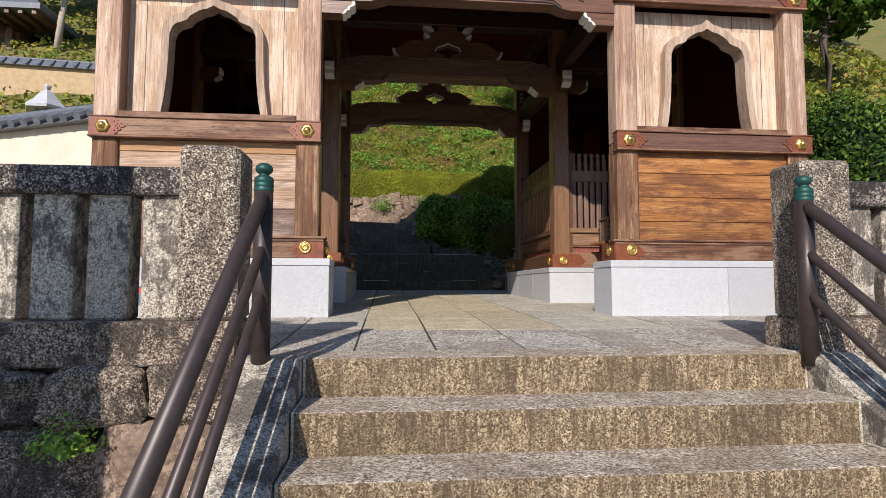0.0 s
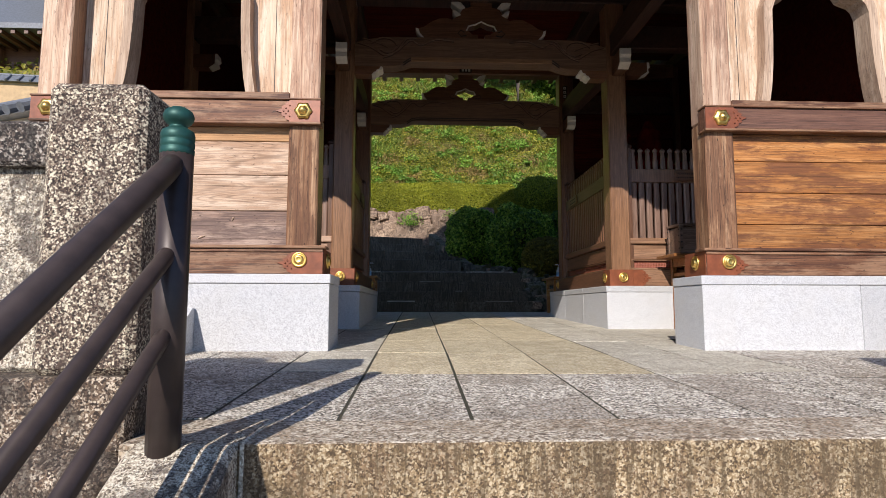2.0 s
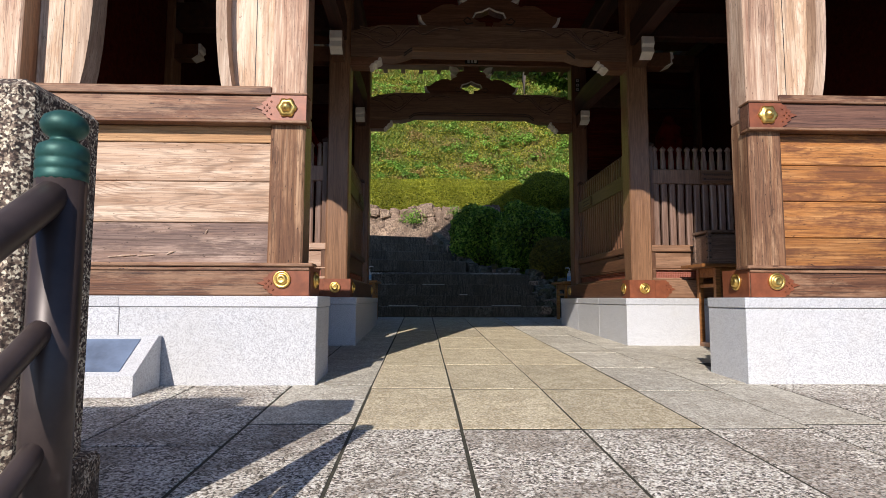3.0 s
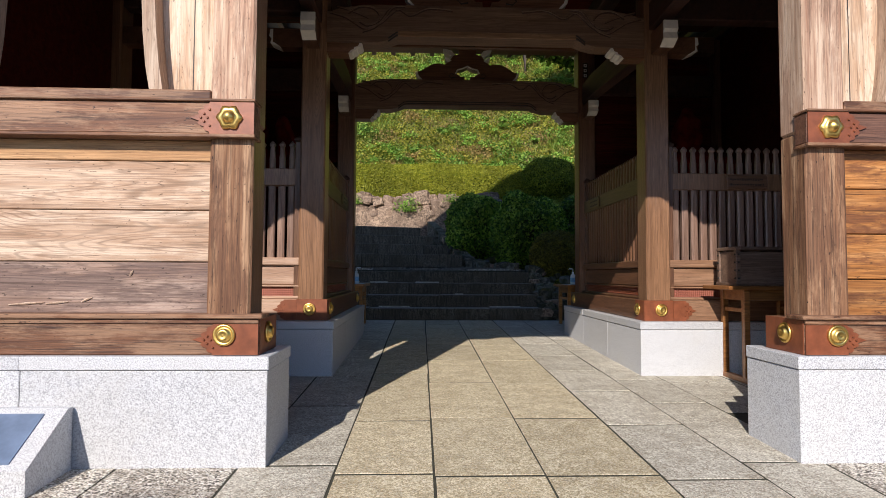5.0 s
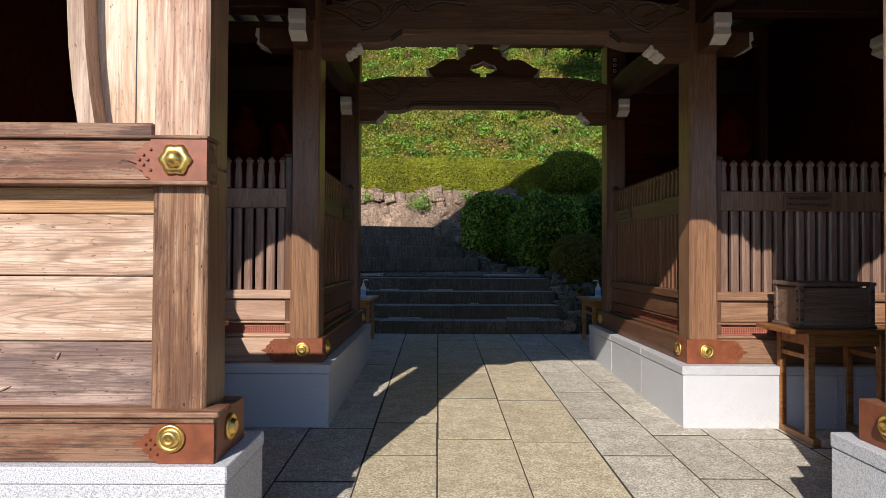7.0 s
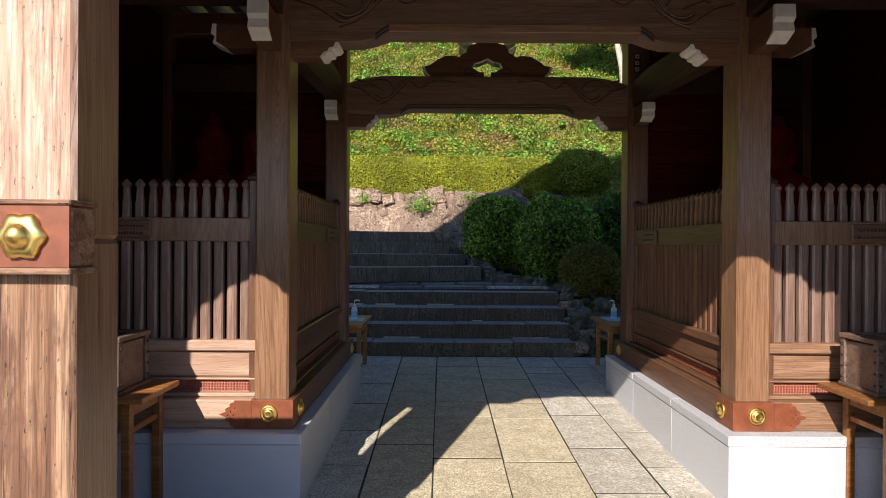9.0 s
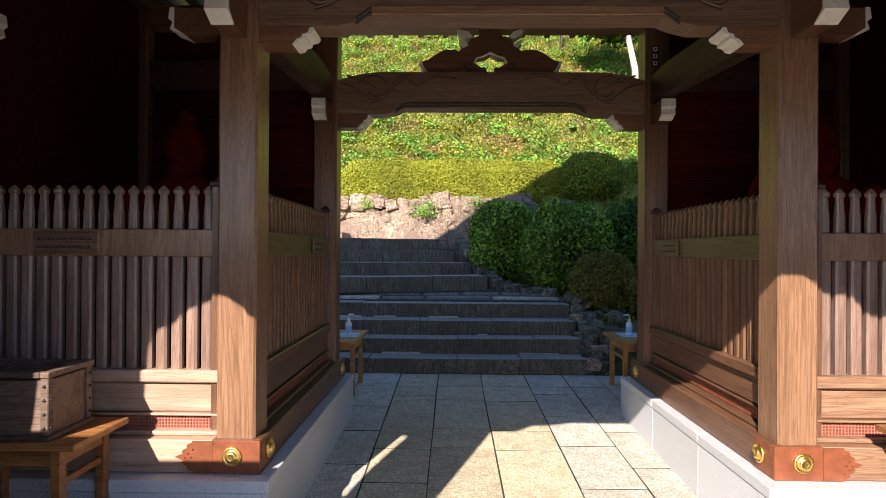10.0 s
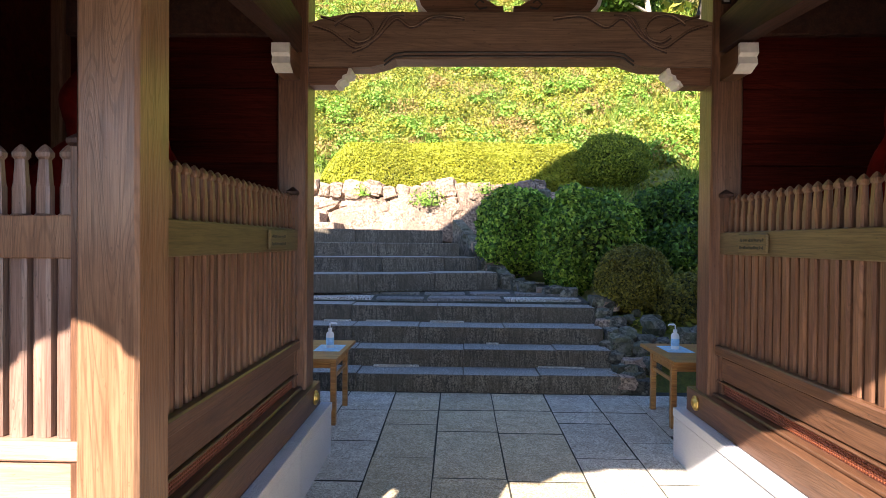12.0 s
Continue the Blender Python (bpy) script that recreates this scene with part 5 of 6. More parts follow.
def build_bottle(x, y, z, turn):
    sheet = as_object("printed_sheet", box(x - 0.11, x + 0.11, y - 0.15, y + 0.15, z, z + 0.0015), LABEL_BLUE)
    tagged(sheet, "pale blue printed sheet on the small table", "paper", "printed sheets")
    rnd = random.Random(3)
    for i in range(5):
        part("text_bar", box(x - 0.08, x + rnd.uniform(-0.02, 0.08), y - 0.11 + i * 0.045, y - 0.1 + i * 0.045, z + 0.0015, z + 0.002), PAPER, sheet)
    b = thing("pump_bottle", "white plastic hand sanitiser pump bottle", "bottle", "pump bottles", at=(x, y, z))
    z += 0.002
    part("body", lathe([(0.03, z), (0.034, z + 0.006), (0.034, z + 0.11), (0.028, z + 0.13), (0.014, z + 0.14), (0.014, z + 0.15)], (x, y, 0), 16), PLASTIC, b, round_it=True)
    part("label_band", lathe([(0.0345, z + 0.03), (0.0348, z + 0.03), (0.0348, z + 0.09), (0.0345, z + 0.09)], (x, y, 0), 16), LABEL_BLUE, b, "pale blue label")
    part("collar", lathe([(0.017, z + 0.148), (0.017, z + 0.168), (0.006, z + 0.17)], (x, y, 0), 12), PLASTIC, b)
    part("pump_head", tube([(x, y, z + 0.168), (x, y, z + 0.205), (x + turn * 0.012, y, z + 0.212), (x + turn * 0.05, y, z + 0.212), (x + turn * 0.06, y, z + 0.202)], [0.005, 0.006, 0.009, 0.007, 0.005], 8), PLASTIC, b, round_it=True)


build_bottle(-0.66, 9.95, 0.726, 1)
build_bottle(2.3, 10.1, 0.726, -1)


def build_information_stand():
    """A low wedge of granite with a printed panel, before the plinth."""
    st = thing("information_stand", "low granite wedge with blue printed panel", "sign", at=(-1.8, 4.6, floor_z(4.6)))
    z = -0.02
    prof = [(4.53, z), (4.822, z), (4.822, z + 0.29), (4.79, z + 0.29), (4.53, z + 0.11)]
    part("granite_wedge", prism(prof, "x", -2.35, -1.31), GRANITE, st)
    sl = (0.18 / 0.26)
    q = lambda y, lift: z + 0.11 + (y - 4.53) * sl + lift
    part("panel", prism([(4.555, q(4.555, 0)), (4.76, q(4.76, 0)), (4.76, q(4.76, 0.006)), (4.555, q(4.555, 0.006))], "x", -2.26, -1.39), PANEL_BLUE, st, "glossy blue printed panel")
    part("print", prism([(4.68, q(4.68, 0.006)), (4.73, q(4.73, 0.006)), (4.73, q(4.73, 0.008)), (4.68, q(4.68, 0.008))], "x", -1.98, -1.9), RED_DOT, st, "red print")


build_information_stand()


def build_strip_notice(x, y, z0, z1):
    p = as_object("paper_slip", box(x - 0.03, x + 0.03, y - 0.004, y - 0.001, z0, z1), INK)
    tagged(p, "narrow votive paper slip pasted on the column", "paper slip", "votive slips")
    h = (z1 - z0) / 3
    for i in range(3):
        part("text_bar", box(x - 0.018, x + 0.018, y - 0.006, y - 0.004, z0 + h * i + 0.012, z0 + h * (i + 1) - 0.012), PAPER, p)
        part("text_bar", box(x - 0.008, x + 0.008, y - 0.0075, y - 0.006, z0 + h * i + 0.022, z0 + h * (i + 1) - 0.022), INK, p)


build_strip_notice(XC + BAY - 0.02, ROW_R - CW, 3.18, 3.36)


def build_board_number():
    b = as_object("small_sign", box(XC - 0.085, XC + 0.085, ROW_R - 0.098, ROW_R - 0.091, 3.535, 3.6), INK)
    tagged(b, "small black sign with pale lettering on the beam", "sign")
    for i in range(3):
        x = XC - 0.055 + i * 0.045
        part("text_bar", box(x, x + 0.03, ROW_R - 0.1, ROW_R - 0.098, 3.548, 3.588), PAPER, b)


build_board_number()


# ---- stairs and garden behind the gate ----
def rotated(bm, about, deg):
    bmesh.ops.rotate(bm, verts=bm.verts, cent=(*about, 0), matrix=Matrix.Rotation(radians(deg), 3, "Z"))
    return bm


def build_rear_stairs():
    st = thing("rear_stairs", "shaded grey stone steps up to a flagged landing", "stairs", kind="structure")
    rnd = random.Random(12)
    y, z = 10.62, 0.19
    edges = [(10.62, 0.362), (10.97, 0.54), (11.3, 0.72), (11.68, 0.905)]
    for i, (yy, zz) in enumerate(edges):
        x = -2.4
        while x < 1.98:
            w = rnd.uniform(0.7, 1.3)
            x1 = 1.99 if x + w > 1.5 else x + w
            # pale tops, dark fronts: sky light on the treads put into the colour
            pale_tops(part("step", box(x + 0.0005, x1 - 0.0005, yy + rnd.uniform(-0.004, 0.004), yy + 0.42, zz - 0.22, zz + rnd.uniform(-0.006, 0.004), 0.006), STEP_RISER, st), STEP_TREAD)
            if i < 3 and rnd.random() < 0.6:
                a = rnd.uniform(x, x1 - 0.3)
                e = edges[i + 1][0]
                part("mortar_strip", box(a, a + rnd.uniform(0.12, 0.5), e - 0.03, e + 0.004, zz - 0.01, zz + 0.014, 0.004), PAVE_GREY, st, "pale mortar strip")
            x = x1
    # landing, gently rising
    land = box(-3.0, 2.0, 12.0, 14.4, 0.5, 0.9)
    for v in land.verts:
        if v.co.z > 0.8:
            v.co.z = 0.92 + 0.07 * (v.co.y - 12.0)
    part("landing_bed", land, ROCK_DARK, st)
    y = 12.02
    while y < 14.2:
        h = rnd.uniform(0.36, 0.6)
        x = -2.6
        while x < 1.95:
            w = rnd.uniform(0.45, 1.15)
            x1 = min(x + w, 1.97)
            zt = 0.925 + 0.07 * (y - 12.0)
            poly = [(x + rnd.uniform(0.01, 0.05), y + rnd.uniform(0.01, 0.04)), (x1 - rnd.uniform(0.01, 0.05), y + rnd.uniform(0.01, 0.05)), (x1 - rnd.uniform(0.01, 0.04), y + h - rnd.uniform(0.01, 0.05)), (x + rnd.uniform(0.01, 0.05), y + h - rnd.uniform(0.01, 0.05))]
            bm = prism(poly, "z", zt - 0.06, zt + 0.02 + rnd.uniform(-0.006, 0.006))
            part("flagstone", bm, PAVE_ROUGH if rnd.random() < 0.35 else STEP_DARK, st)
            x = x1
        y += h
    # second flight, turned a little
    ang = 17
    for i in range(4):
        yy, zz = 12.95 + i * 0.44, 1.22 + i * 0.2
        x1 = 0.98 - i * 0.14
        x = -3.2
        while x < x1:
            w = rnd.uniform(0.8, 1.4)
            xe = x1 if x + w > x1 - 0.4 else x + w
            bm = box(x + 0.001, xe - 0.001, yy, yy + 0.55, zz - 0.24, zz + rnd.uniform(-0.005, 0.005), 0.012)
            pale_tops(part("step", rotated(bm, (0.9, 12.95), ang), STEP_RISER, st), STEP_TREAD)
            x = xe
    part("upper_landing", rotated(box(-3.6, 0.6, 14.7, 16.1, 1.3, 1.82), (0.9, 12.95), ang), STEP_DARK, st)
    for i in range(3):
        part("step", box(-3.4 - i * 0.1, -1.62 - i * 0.3, 14.55 + i * 0.25, 15.7, 1.75 + i * 0.17, 1.95 + i * 0.17, 0.012), ROCK, st)
    # stone borders
    for i in range(78):
        u = rnd.random()
        s = rnd.uniform(0.04, 0.1)
        if i < 44:
            at = (2.06 + rnd.uniform(-0.03, 0.16), 10.64 + 1.35 * u, 0.22 + 0.72 * u + rnd.uniform(-0.07, 0.03))
        elif i < 68:
            at = (1.08 - 0.72 * u + rnd.uniform(-0.05, 0.08), 13.1 + 1.9 * u, 1.12 + 0.85 * u)
        else:
            at = (1.15 + 0.95 * u, 13.05 - 0.8 * u + rnd.uniform(-0.06, 0.06), 1.02 - 0.05 * u)
            s *= 1.4
        bm = blob(at, (s * rnd.uniform(0.8, 1.5), s * rnd.uniform(0.8, 1.4), s * rnd.uniform(0.7, 1.2)), i * 1.7, 0.24, 2, None, 0.45)
        part("border_stone", bm, ROCK_DARK if rnd.random() < 0.88 else ROCK, st)
    # sloping kerb beside the second flight
    kerb = strip([(13.0, 1.16), (14.9, 2.02)], [(13.0, 0.7), (14.9, 1.4)], 0.0, 0.16, "x")
    for v in kerb.verts:
        v.co.x += 1.04 - 0.37 * (v.co.y - 13.0)
    part("kerb", kerb, ROCK_DARK, st)


build_rear_stairs()


def build_rubble_wall():
    wall = thing("rubble_wall", "sunlit rubble retaining wall under the hedge", "wall", kind="structure")
    rnd = random.Random(17)
    part("backing", box(-5.0, 1.9, 15.6, 16.0, 1.6, 2.55), FOUNDATION, wall)
    for z0, hh, wide in ((1.66, 0.62, 0.85), (2.12, 0.42, 0.55), (2.42, 0.26, 0.34)):
        x = -4.6
        while x < 1.95:
            w = rnd.uniform(0.5, 1.2) * wide
            h = hh * rnd.uniform(0.65, 1.2)
            at = Vector((x + w / 2, 15.54 + rnd.uniform(-0.09, 0.06), z0 + hh / 2 + rnd.uniform(-0.07, 0.07)))
            bm = blob(at, (w * 0.54, 0.22, h * 0.56), rnd.random() * 60, 0.17, 3, None, 0.45)
            bmesh.ops.rotate(bm, verts=bm.verts, cent=at, matrix=Matrix.Rotation(rnd.uniform(-0.35, 0.35), 3, "Y"))
            part("stone", bm, ROCK, wall)
            x += w * 0.98
    for i in range(9):
        x, y = 1.2 + rnd.random() * 2.9, 0
        y = 13.2 + rnd.random() * 2.4
        s = rnd.uniform(0.1, 0.22)
        part("stone", blob((x, y, ground_z(max(x, 2.01), y) + 0.05), (s, s, s * 0.8), i + 90, 0.2, 2, None, 0.7), ROCK_DARK, wall)
    for i in range(22):
        x, y = 2.25 + rnd.random() * 1.2, 10.8 + rnd.random() * 1.2
        s = rnd.uniform(0.05, 0.15)
        part("stone", blob((x, y, ground_z(x, y) + 0.08), (s, s, s * 0.9), i + 130, 0.2, 2, None, 0.7), ROCK_DARK, wall)


build_rubble_wall()


def build_shrub(name, at, size, mat, leaf, count, label, seed, group="", power=0.8, rough=0.12):
    """A clipped shrub: a dark core and a shell of many small leaves."""
    x, y, z = at
    shrub = thing(name, label, "shrub", group, at=(x, y, z - size[2]))
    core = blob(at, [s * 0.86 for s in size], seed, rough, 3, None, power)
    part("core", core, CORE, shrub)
    d = RNG.normal(0, 1, (count, 3))
    d /= np.linalg.norm(d, axis=1)[:, None]
    k = np.array([1 + rough * 2 * noise.noise(Vector(v) * 1.7 + Vector((seed * 3.1, seed * 1.7, 0))) + 0.07 * noise.noise(Vector(v) * 6 + Vector((seed, 0, 0))) for v in d])
    p = np.sign(d) * np.abs(d) ** power * k[:, None] * RNG.uniform(0.8, 1.04, count)[:, None] * np.array(size) + np.array(at)
    quads("leaves", leaf_corners(p, d, leaf, 0.9), mat, shrub)["kind"] = "stuff"
    stem = tube([(x, y, z - size[2] - 0.15), (x + 0.03, y, z - size[2] * 0.3)], [0.05, 0.03], 8)
    part("stem", stem, BARK_DARK, shrub)


build_shrub("round_shrub", (3.2, 15.6, 3.08), (0.66, 0.6, 0.52), LEAF_ROUND, 0.024, 34000, "clipped round dark green shrub by the hedge", 3, "", 1.0, 0.05)
build_shrub("shrub", (1.32, 13.75, 1.8), (0.6, 0.52, 0.6), LEAF_SHRUB, 0.036, 26000, "dark green mounded shrub beside the stone steps", 5, "slope shrubs", 0.82, 0.13)
build_shrub("shrub", (2.22, 13.1, 1.62), (0.68, 0.64, 0.76), LEAF_SHRUB, 0.036, 36000, "dark green mounded shrub beside the stone steps", 8, "slope shrubs", 0.82, 0.12)
build_shrub("shrub", (3.7, 13.75, 1.9), (0.82, 0.6, 0.6), LEAF_TREE, 0.036, 26000, "dark green mounded shrub beside the stone steps", 11, "slope shrubs", 0.9, 0.16)
build_shrub("shrub", (3.5, 12.9, 1.5), (0.55, 0.4, 0.42), LEAF_TREE, 0.04, 10000, "dark green mounded shrub beside the stone steps", 12, "slope shrubs", 0.9, 0.2)
build_shrub("round_shrub", (2.52, 12.05, 1.2), (0.43, 0.43, 0.42), LEAF_OLIVE, 0.021, 28000, "clipped round olive shrub above the stone border", 13, "", 0.97, 0.05)
build_shrub("shrub", (3.0, 11.75, 0.98), (0.36, 0.34, 0.3), LEAF_OLIVE, 0.026, 10000, "low shaded shrub among rocks", 15, "low shrubs")
# Dark tree leaves put the gate's shade into these bushes' colour.
build_shrub("shrub", (8.3, 9.3, 1.9), (1.7, 1.4, 1.5), LEAF_TREE, 0.05, 34000, "large green bush beside the gate, its leaves darkened as shade", 18, "", 0.85, 0.2)
build_shrub("shrub", (9.0, 12.5, 2.6), (2.6, 1.8, 1.3), LEAF_TREE, 0.1, 12000, "large green bush beside the gate, its leaves darkened as shade", 24, "", 0.85, 0.22)


def build_hedge():
    hedge = thing("hedge", "long clipped yellow-green hedge on the rubble wall", "hedge", at=(0, 16.3, 2.5))
    x0, x1 = -2.1, 2.95
    n = 48
    bm = bmesh.new()

    def sect(x):
        top = 3.48 + 0.05 * noise.noise(Vector((x * 0.8, 0, 0)))
        e = min(1.0, (x1 - x) / 0.5 + 0.15, (x - x0) / 0.5 + 0.15)
        e = e ** 0.5
        f = 15.62 + 0.07 * noise.noise(Vector((x, 3, 0)))
        return [(f + 0.1, 2.5), (f, 2.75), (f + 0.03, 2.55 + (top - 2.55) * 0.7 * e), (f + 0.25, 2.55 + (top - 2.55) * 0.95 * e), (f + 0.7, 2.55 + (top - 2.5) * e), (f + 1.3, 2.6 + (top - 2.55) * e), (f + 1.5, 2.4)]

    xs = np.linspace(x0, x1, n)
    secs = [sect(x) for x in xs]
    grid = [[bm.verts.new((x, y + 0.06, z - 0.06)) for y, z in s] for x, s in zip(xs, secs)]
    for a, b in zip(grid, grid[1:]):
        for i in range(len(a) - 1):
            bm.faces.new((a[i], a[i + 1], b[i + 1], b[i]))
    bm.faces.new(grid[0])
    bm.faces.new(grid[-1])
    # core coloured near black as the hedge's inner shade
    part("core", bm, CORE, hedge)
    count = 95000
    t = RNG.uniform(0, n - 1.001, count)
    u = RNG.uniform(0.3, 5.2, count)
    S = np.array(secs)
    ti, ui = t.astype(int), u.astype(int)
    tf, uf = (t - ti)[:, None], (u - ui)[:, None]
    yz = (S[ti, ui] * (1 - uf) + S[ti, ui + 1] * uf) * (1 - tf) + (S[ti + 1, ui] * (1 - uf) + S[ti + 1, ui + 1] * uf) * tf
    tang = S[ti, ui + 1] - S[ti, ui]
    nrm = np.stack([np.zeros(count), -tang[:, 1], tang[:, 0]], 1)
    nrm /= np.linalg.norm(nrm, axis=1)[:, None] + 1e-6
    p = np.stack([x0 + (x1 - x0) * t / (n - 1), yz[:, 0], yz[:, 1]], 1) + nrm * RNG.uniform(-0.07, 0.045, count)[:, None]
    quads("leaves", leaf_corners(p, nrm, 0.023, 0.8), LEAF_HEDGE, hedge)["kind"] = "stuff"


build_hedge()


def build_grass():
    """Grass blades and weeds over the slope."""
    def blades(n, xr, yr, hgt, wid):
        x = RNG.uniform(*xr, n)
        y = RNG.uniform(*yr, n)
        keep = np.array([noise.noise(Vector((a * 0.8, b * 0.8, 9))) > -0.25 for a, b in zip(x, y)])
        x, y = x[keep], y[keep]
        z = np.array([ground_z(a, b) for a, b in zip(x, y)])
        tall = np.array([0.7 + 0.9 * max(0, noise.noise(Vector((a * 0.45, b * 0.45, 2)))) for a, b in zip(x, y)])
        m = len(x)
        h = hgt * tall * RNG.uniform(0.5, 1.3, m)
        an = RNG.uniform(0, 2 * np.pi, m)
        lean = RNG.uniform(0.1, 0.8, m) * h
        la = RNG.uniform(0, 2 * np.pi, m)
        b = np.stack([x, y, z - 0.02], 1)
        w = np.stack([np.cos(an), np.sin(an), np.zeros(m)], 1) * wid
        tip = b + np.stack([np.cos(la) * lean, np.sin(la) * lean, h], 1)
        mid = (b + tip) / 2 + np.stack([np.zeros(m), np.zeros(m), h * 0.12], 1)
        return np.stack([b - w, b + w, mid + w * 0.8, tip, mid - w * 0.8], 1).reshape(-1, 3)

    v = np.concatenate([blades(40000, (-5, 8), (16.4, 26), 0.18, 0.006), blades(26000, (-12, 16), (24, 40), 0.4, 0.02), blades(16000, (-15, -3.3), (8, 17), 0.25, 0.012), blades(22000, (4.7, 20), (10.8, 26), 0.4, 0.02)])
    g = quads("hill_grass", v, GRASS, None, 5)
    tagged(g, "long yellow-green grass covering the slope", "grass", kind="stuff")
    # long fresh grass at both ends of the hedge
    v = np.concatenate([blades(7000, (-3, -0.2), (16.3, 19.6), 0.32, 0.006), blades(6000, (3.9, 6.6), (15.6, 19), 0.32, 0.006), blades(5000, (-2, 7), (18, 25), 0.26, 0.008), blades(900, (2.6, 5), (14.3, 15.2), 0.3, 0.006)])
    lg = quads("long_grass", v, GRASS_LONG, None, 5)
    tagged(lg, "long fresh green grass beside the hedge", "grass", kind="stuff")
    # broad-leaved weeds in clumps
    P, N = [], []
    rnd = random.Random(77)
    for i in range(900):
        x, y = rnd.uniform(-6, 8), 16.6 + 14 * rnd.random() ** 1.4
        if i >= 610:
            x, y = rnd.uniform(5, 20), rnd.uniform(11, 30)
        if i >= 800:
            x, y = rnd.uniform(-16, -4), rnd.uniform(9, 20)
        z = ground_z(x, y)
        r = rnd.uniform(0.12, 0.4)
        n = int(40 + 420 * r)
        d = RNG.normal(0, 1, (n, 3))
        d /= np.linalg.norm(d, axis=1)[:, None]
        d[:, 2] = np.abs(d[:, 2])
        P.append(np.array((x, y, z + 0.12)) + d * r * RNG.uniform(0.4, 1, n)[:, None] * np.array((1, 1, 0.9)))
        N.append(d + np.array((0, 0, 0.6)))
    w = quads("hill_weeds", leaf_corners(np.concatenate(P), np.concatenate(N), 0.05, 0.7, 1.4), LEAF_WEED)
    tagged(w, "bright green broad-leaved weeds among the grass", "weeds", kind="stuff")
    # low ground cover filling in between, with bare gaps
    def cover(n, xr, y0, depth, size, lift):
        x, y = RNG.uniform(*xr, n), y0 + depth * RNG.random(n) ** 1.2
        keep = np.array([noise.noise(Vector((a * 0.55, b * 0.55, 31))) > -0.55 for a, b in zip(x, y)])
        x, y = x[keep], y[keep]
        z = np.array([ground_z(a, b) + lift * max(-0.2, noise.noise(Vector((a * 1.6, b * 1.6, 1)))) for a, b in zip(x, y)]) + RNG.uniform(0.0, lift, len(x))
        return leaf_corners(np.stack([x, y, z], 1), np.tile((0.0, -0.5, 0.8), (len(x), 1)), size, 1.0)

    v = np.concatenate([cover(190000, (-6, 8), 16.4, 12, 0.042, 0.26), cover(34000, (7, 30), 12, 36, 0.17, 0.45), cover(22000, (-28, -4), 9, 36, 0.15, 0.4), cover(16000, (2.3, 9), 11.0, 5.8, 0.05, 0.1)])
    c = quads("ground_cover", v, LEAF_COVER)
    tagged(c, "low yellow-green ground cover on the slope", "ground cover", kind="stuff")


build_grass()


def build_tree(at, height, crown, mat, bark, count, leaf, seed, label, lean=(0.0, 0.0)):
    """A tapered trunk with limbs, and leaves in clumps at the limb ends."""
    rnd = random.Random(seed)
    x, y, z = at
    tree = thing("tree", label, "tree", "hillside trees", at=at)
    top = Vector((x + lean[0] * height, y + lean[1] * height, z + height))
    pts = [Vector(at).lerp(top, k / 5) + Vector((rnd.uniform(-0.08, 0.08), rnd.uniform(-0.08, 0.08), 0)) * height * 0.2 for k in range(6)]
    pts[0] = Vector((x, y, z - 0.3))
    r = height * 0.026
    trunk = tube(pts, [r * (1 - 0.14 * k) for k in range(6)], 9)
    ends = []
    for i in range(15):
        k = rnd.uniform(0.4, 1.0)
        b = Vector(at).lerp(top, k)
        a = rnd.uniform(0, 6.283)
        d = Vector((math.cos(a) * crown, math.sin(a) * crown, rnd.uniform(0.1, 0.7) * crown)) * rnd.uniform(0.45, 1.0)
        tube([b, b + d * 0.5 + Vector((0, 0, -0.03 * height)), b + d], [r * 0.4, r * 0.25, r * 0.1], 6, trunk)
        ends += [b + d, b + d * 0.6]
    part("trunk", trunk, bark, tree, "bare bark trunk and limbs", True)
    P, N = [], []
    per = count // len(ends)
    for e in ends:
        s = crown * rnd.uniform(0.22, 0.42)
        d = RNG.normal(0, 1, (per, 3))
        d /= np.linalg.norm(d, axis=1)[:, None]
        P.append(np.array(e) + d * s * RNG.uniform(0.3, 1.05, per)[:, None] * np.array((1, 1, 0.7)))
        N.append(d)
    quads("crown", leaf_corners(np.concatenate(P), np.concatenate(N), leaf, 0.7), mat, tree)["kind"] = "stuff"


def on_hill(x, y):
    return (x, y, ground_z(x, y))


dark = "evergreen tree with dark dense crown on the slope"
build_tree(on_hill(5.7, 20.5), 4.2, 1.7, LEAF_TREE, BARK, 9000, 0.11, 1, "leaning pale-barked tree on the slope", (-0.12, 0.1))
build_tree(on_hill(4.2, 24), 3.4, 2.0, LEAF_TREE, BARK_DARK, 11000, 0.13, 2, dark)
build_tree(on_hill(7.6, 22.5), 4.5, 2.3, LEAF_TREE, BARK_DARK, 12000, 0.13, 3, dark)
build_tree(on_hill(15.5, 21), 7.0, 2.2, LEAF_WEED, BARK_DARK, 8000, 0.14, 4, "half-bare tree with forked trunk on the slope")
build_tree(on_hill(11, 27), 6.0, 3.0, LEAF_TREE, BARK_DARK, 10000, 0.18, 5, dark)
build_tree(on_hill(18, 30), 8.0, 3.5, LEAF_TREE, BARK_DARK, 10000, 0.2, 6, dark)
for tx, ty, th, tc, ts in ((21, 25, 7.0, 3.0, 21), (26, 31, 9.0, 4.0, 22), (14.5, 34, 8.0, 3.6, 23), (20.5, 37, 9.0, 4.2, 24), (8.0, 33, 7.0, 3.2, 25)):
    build_tree(on_hill(tx, ty), th, tc, LEAF_TREE, BARK_DARK, 9000, 0.26, ts, dark)
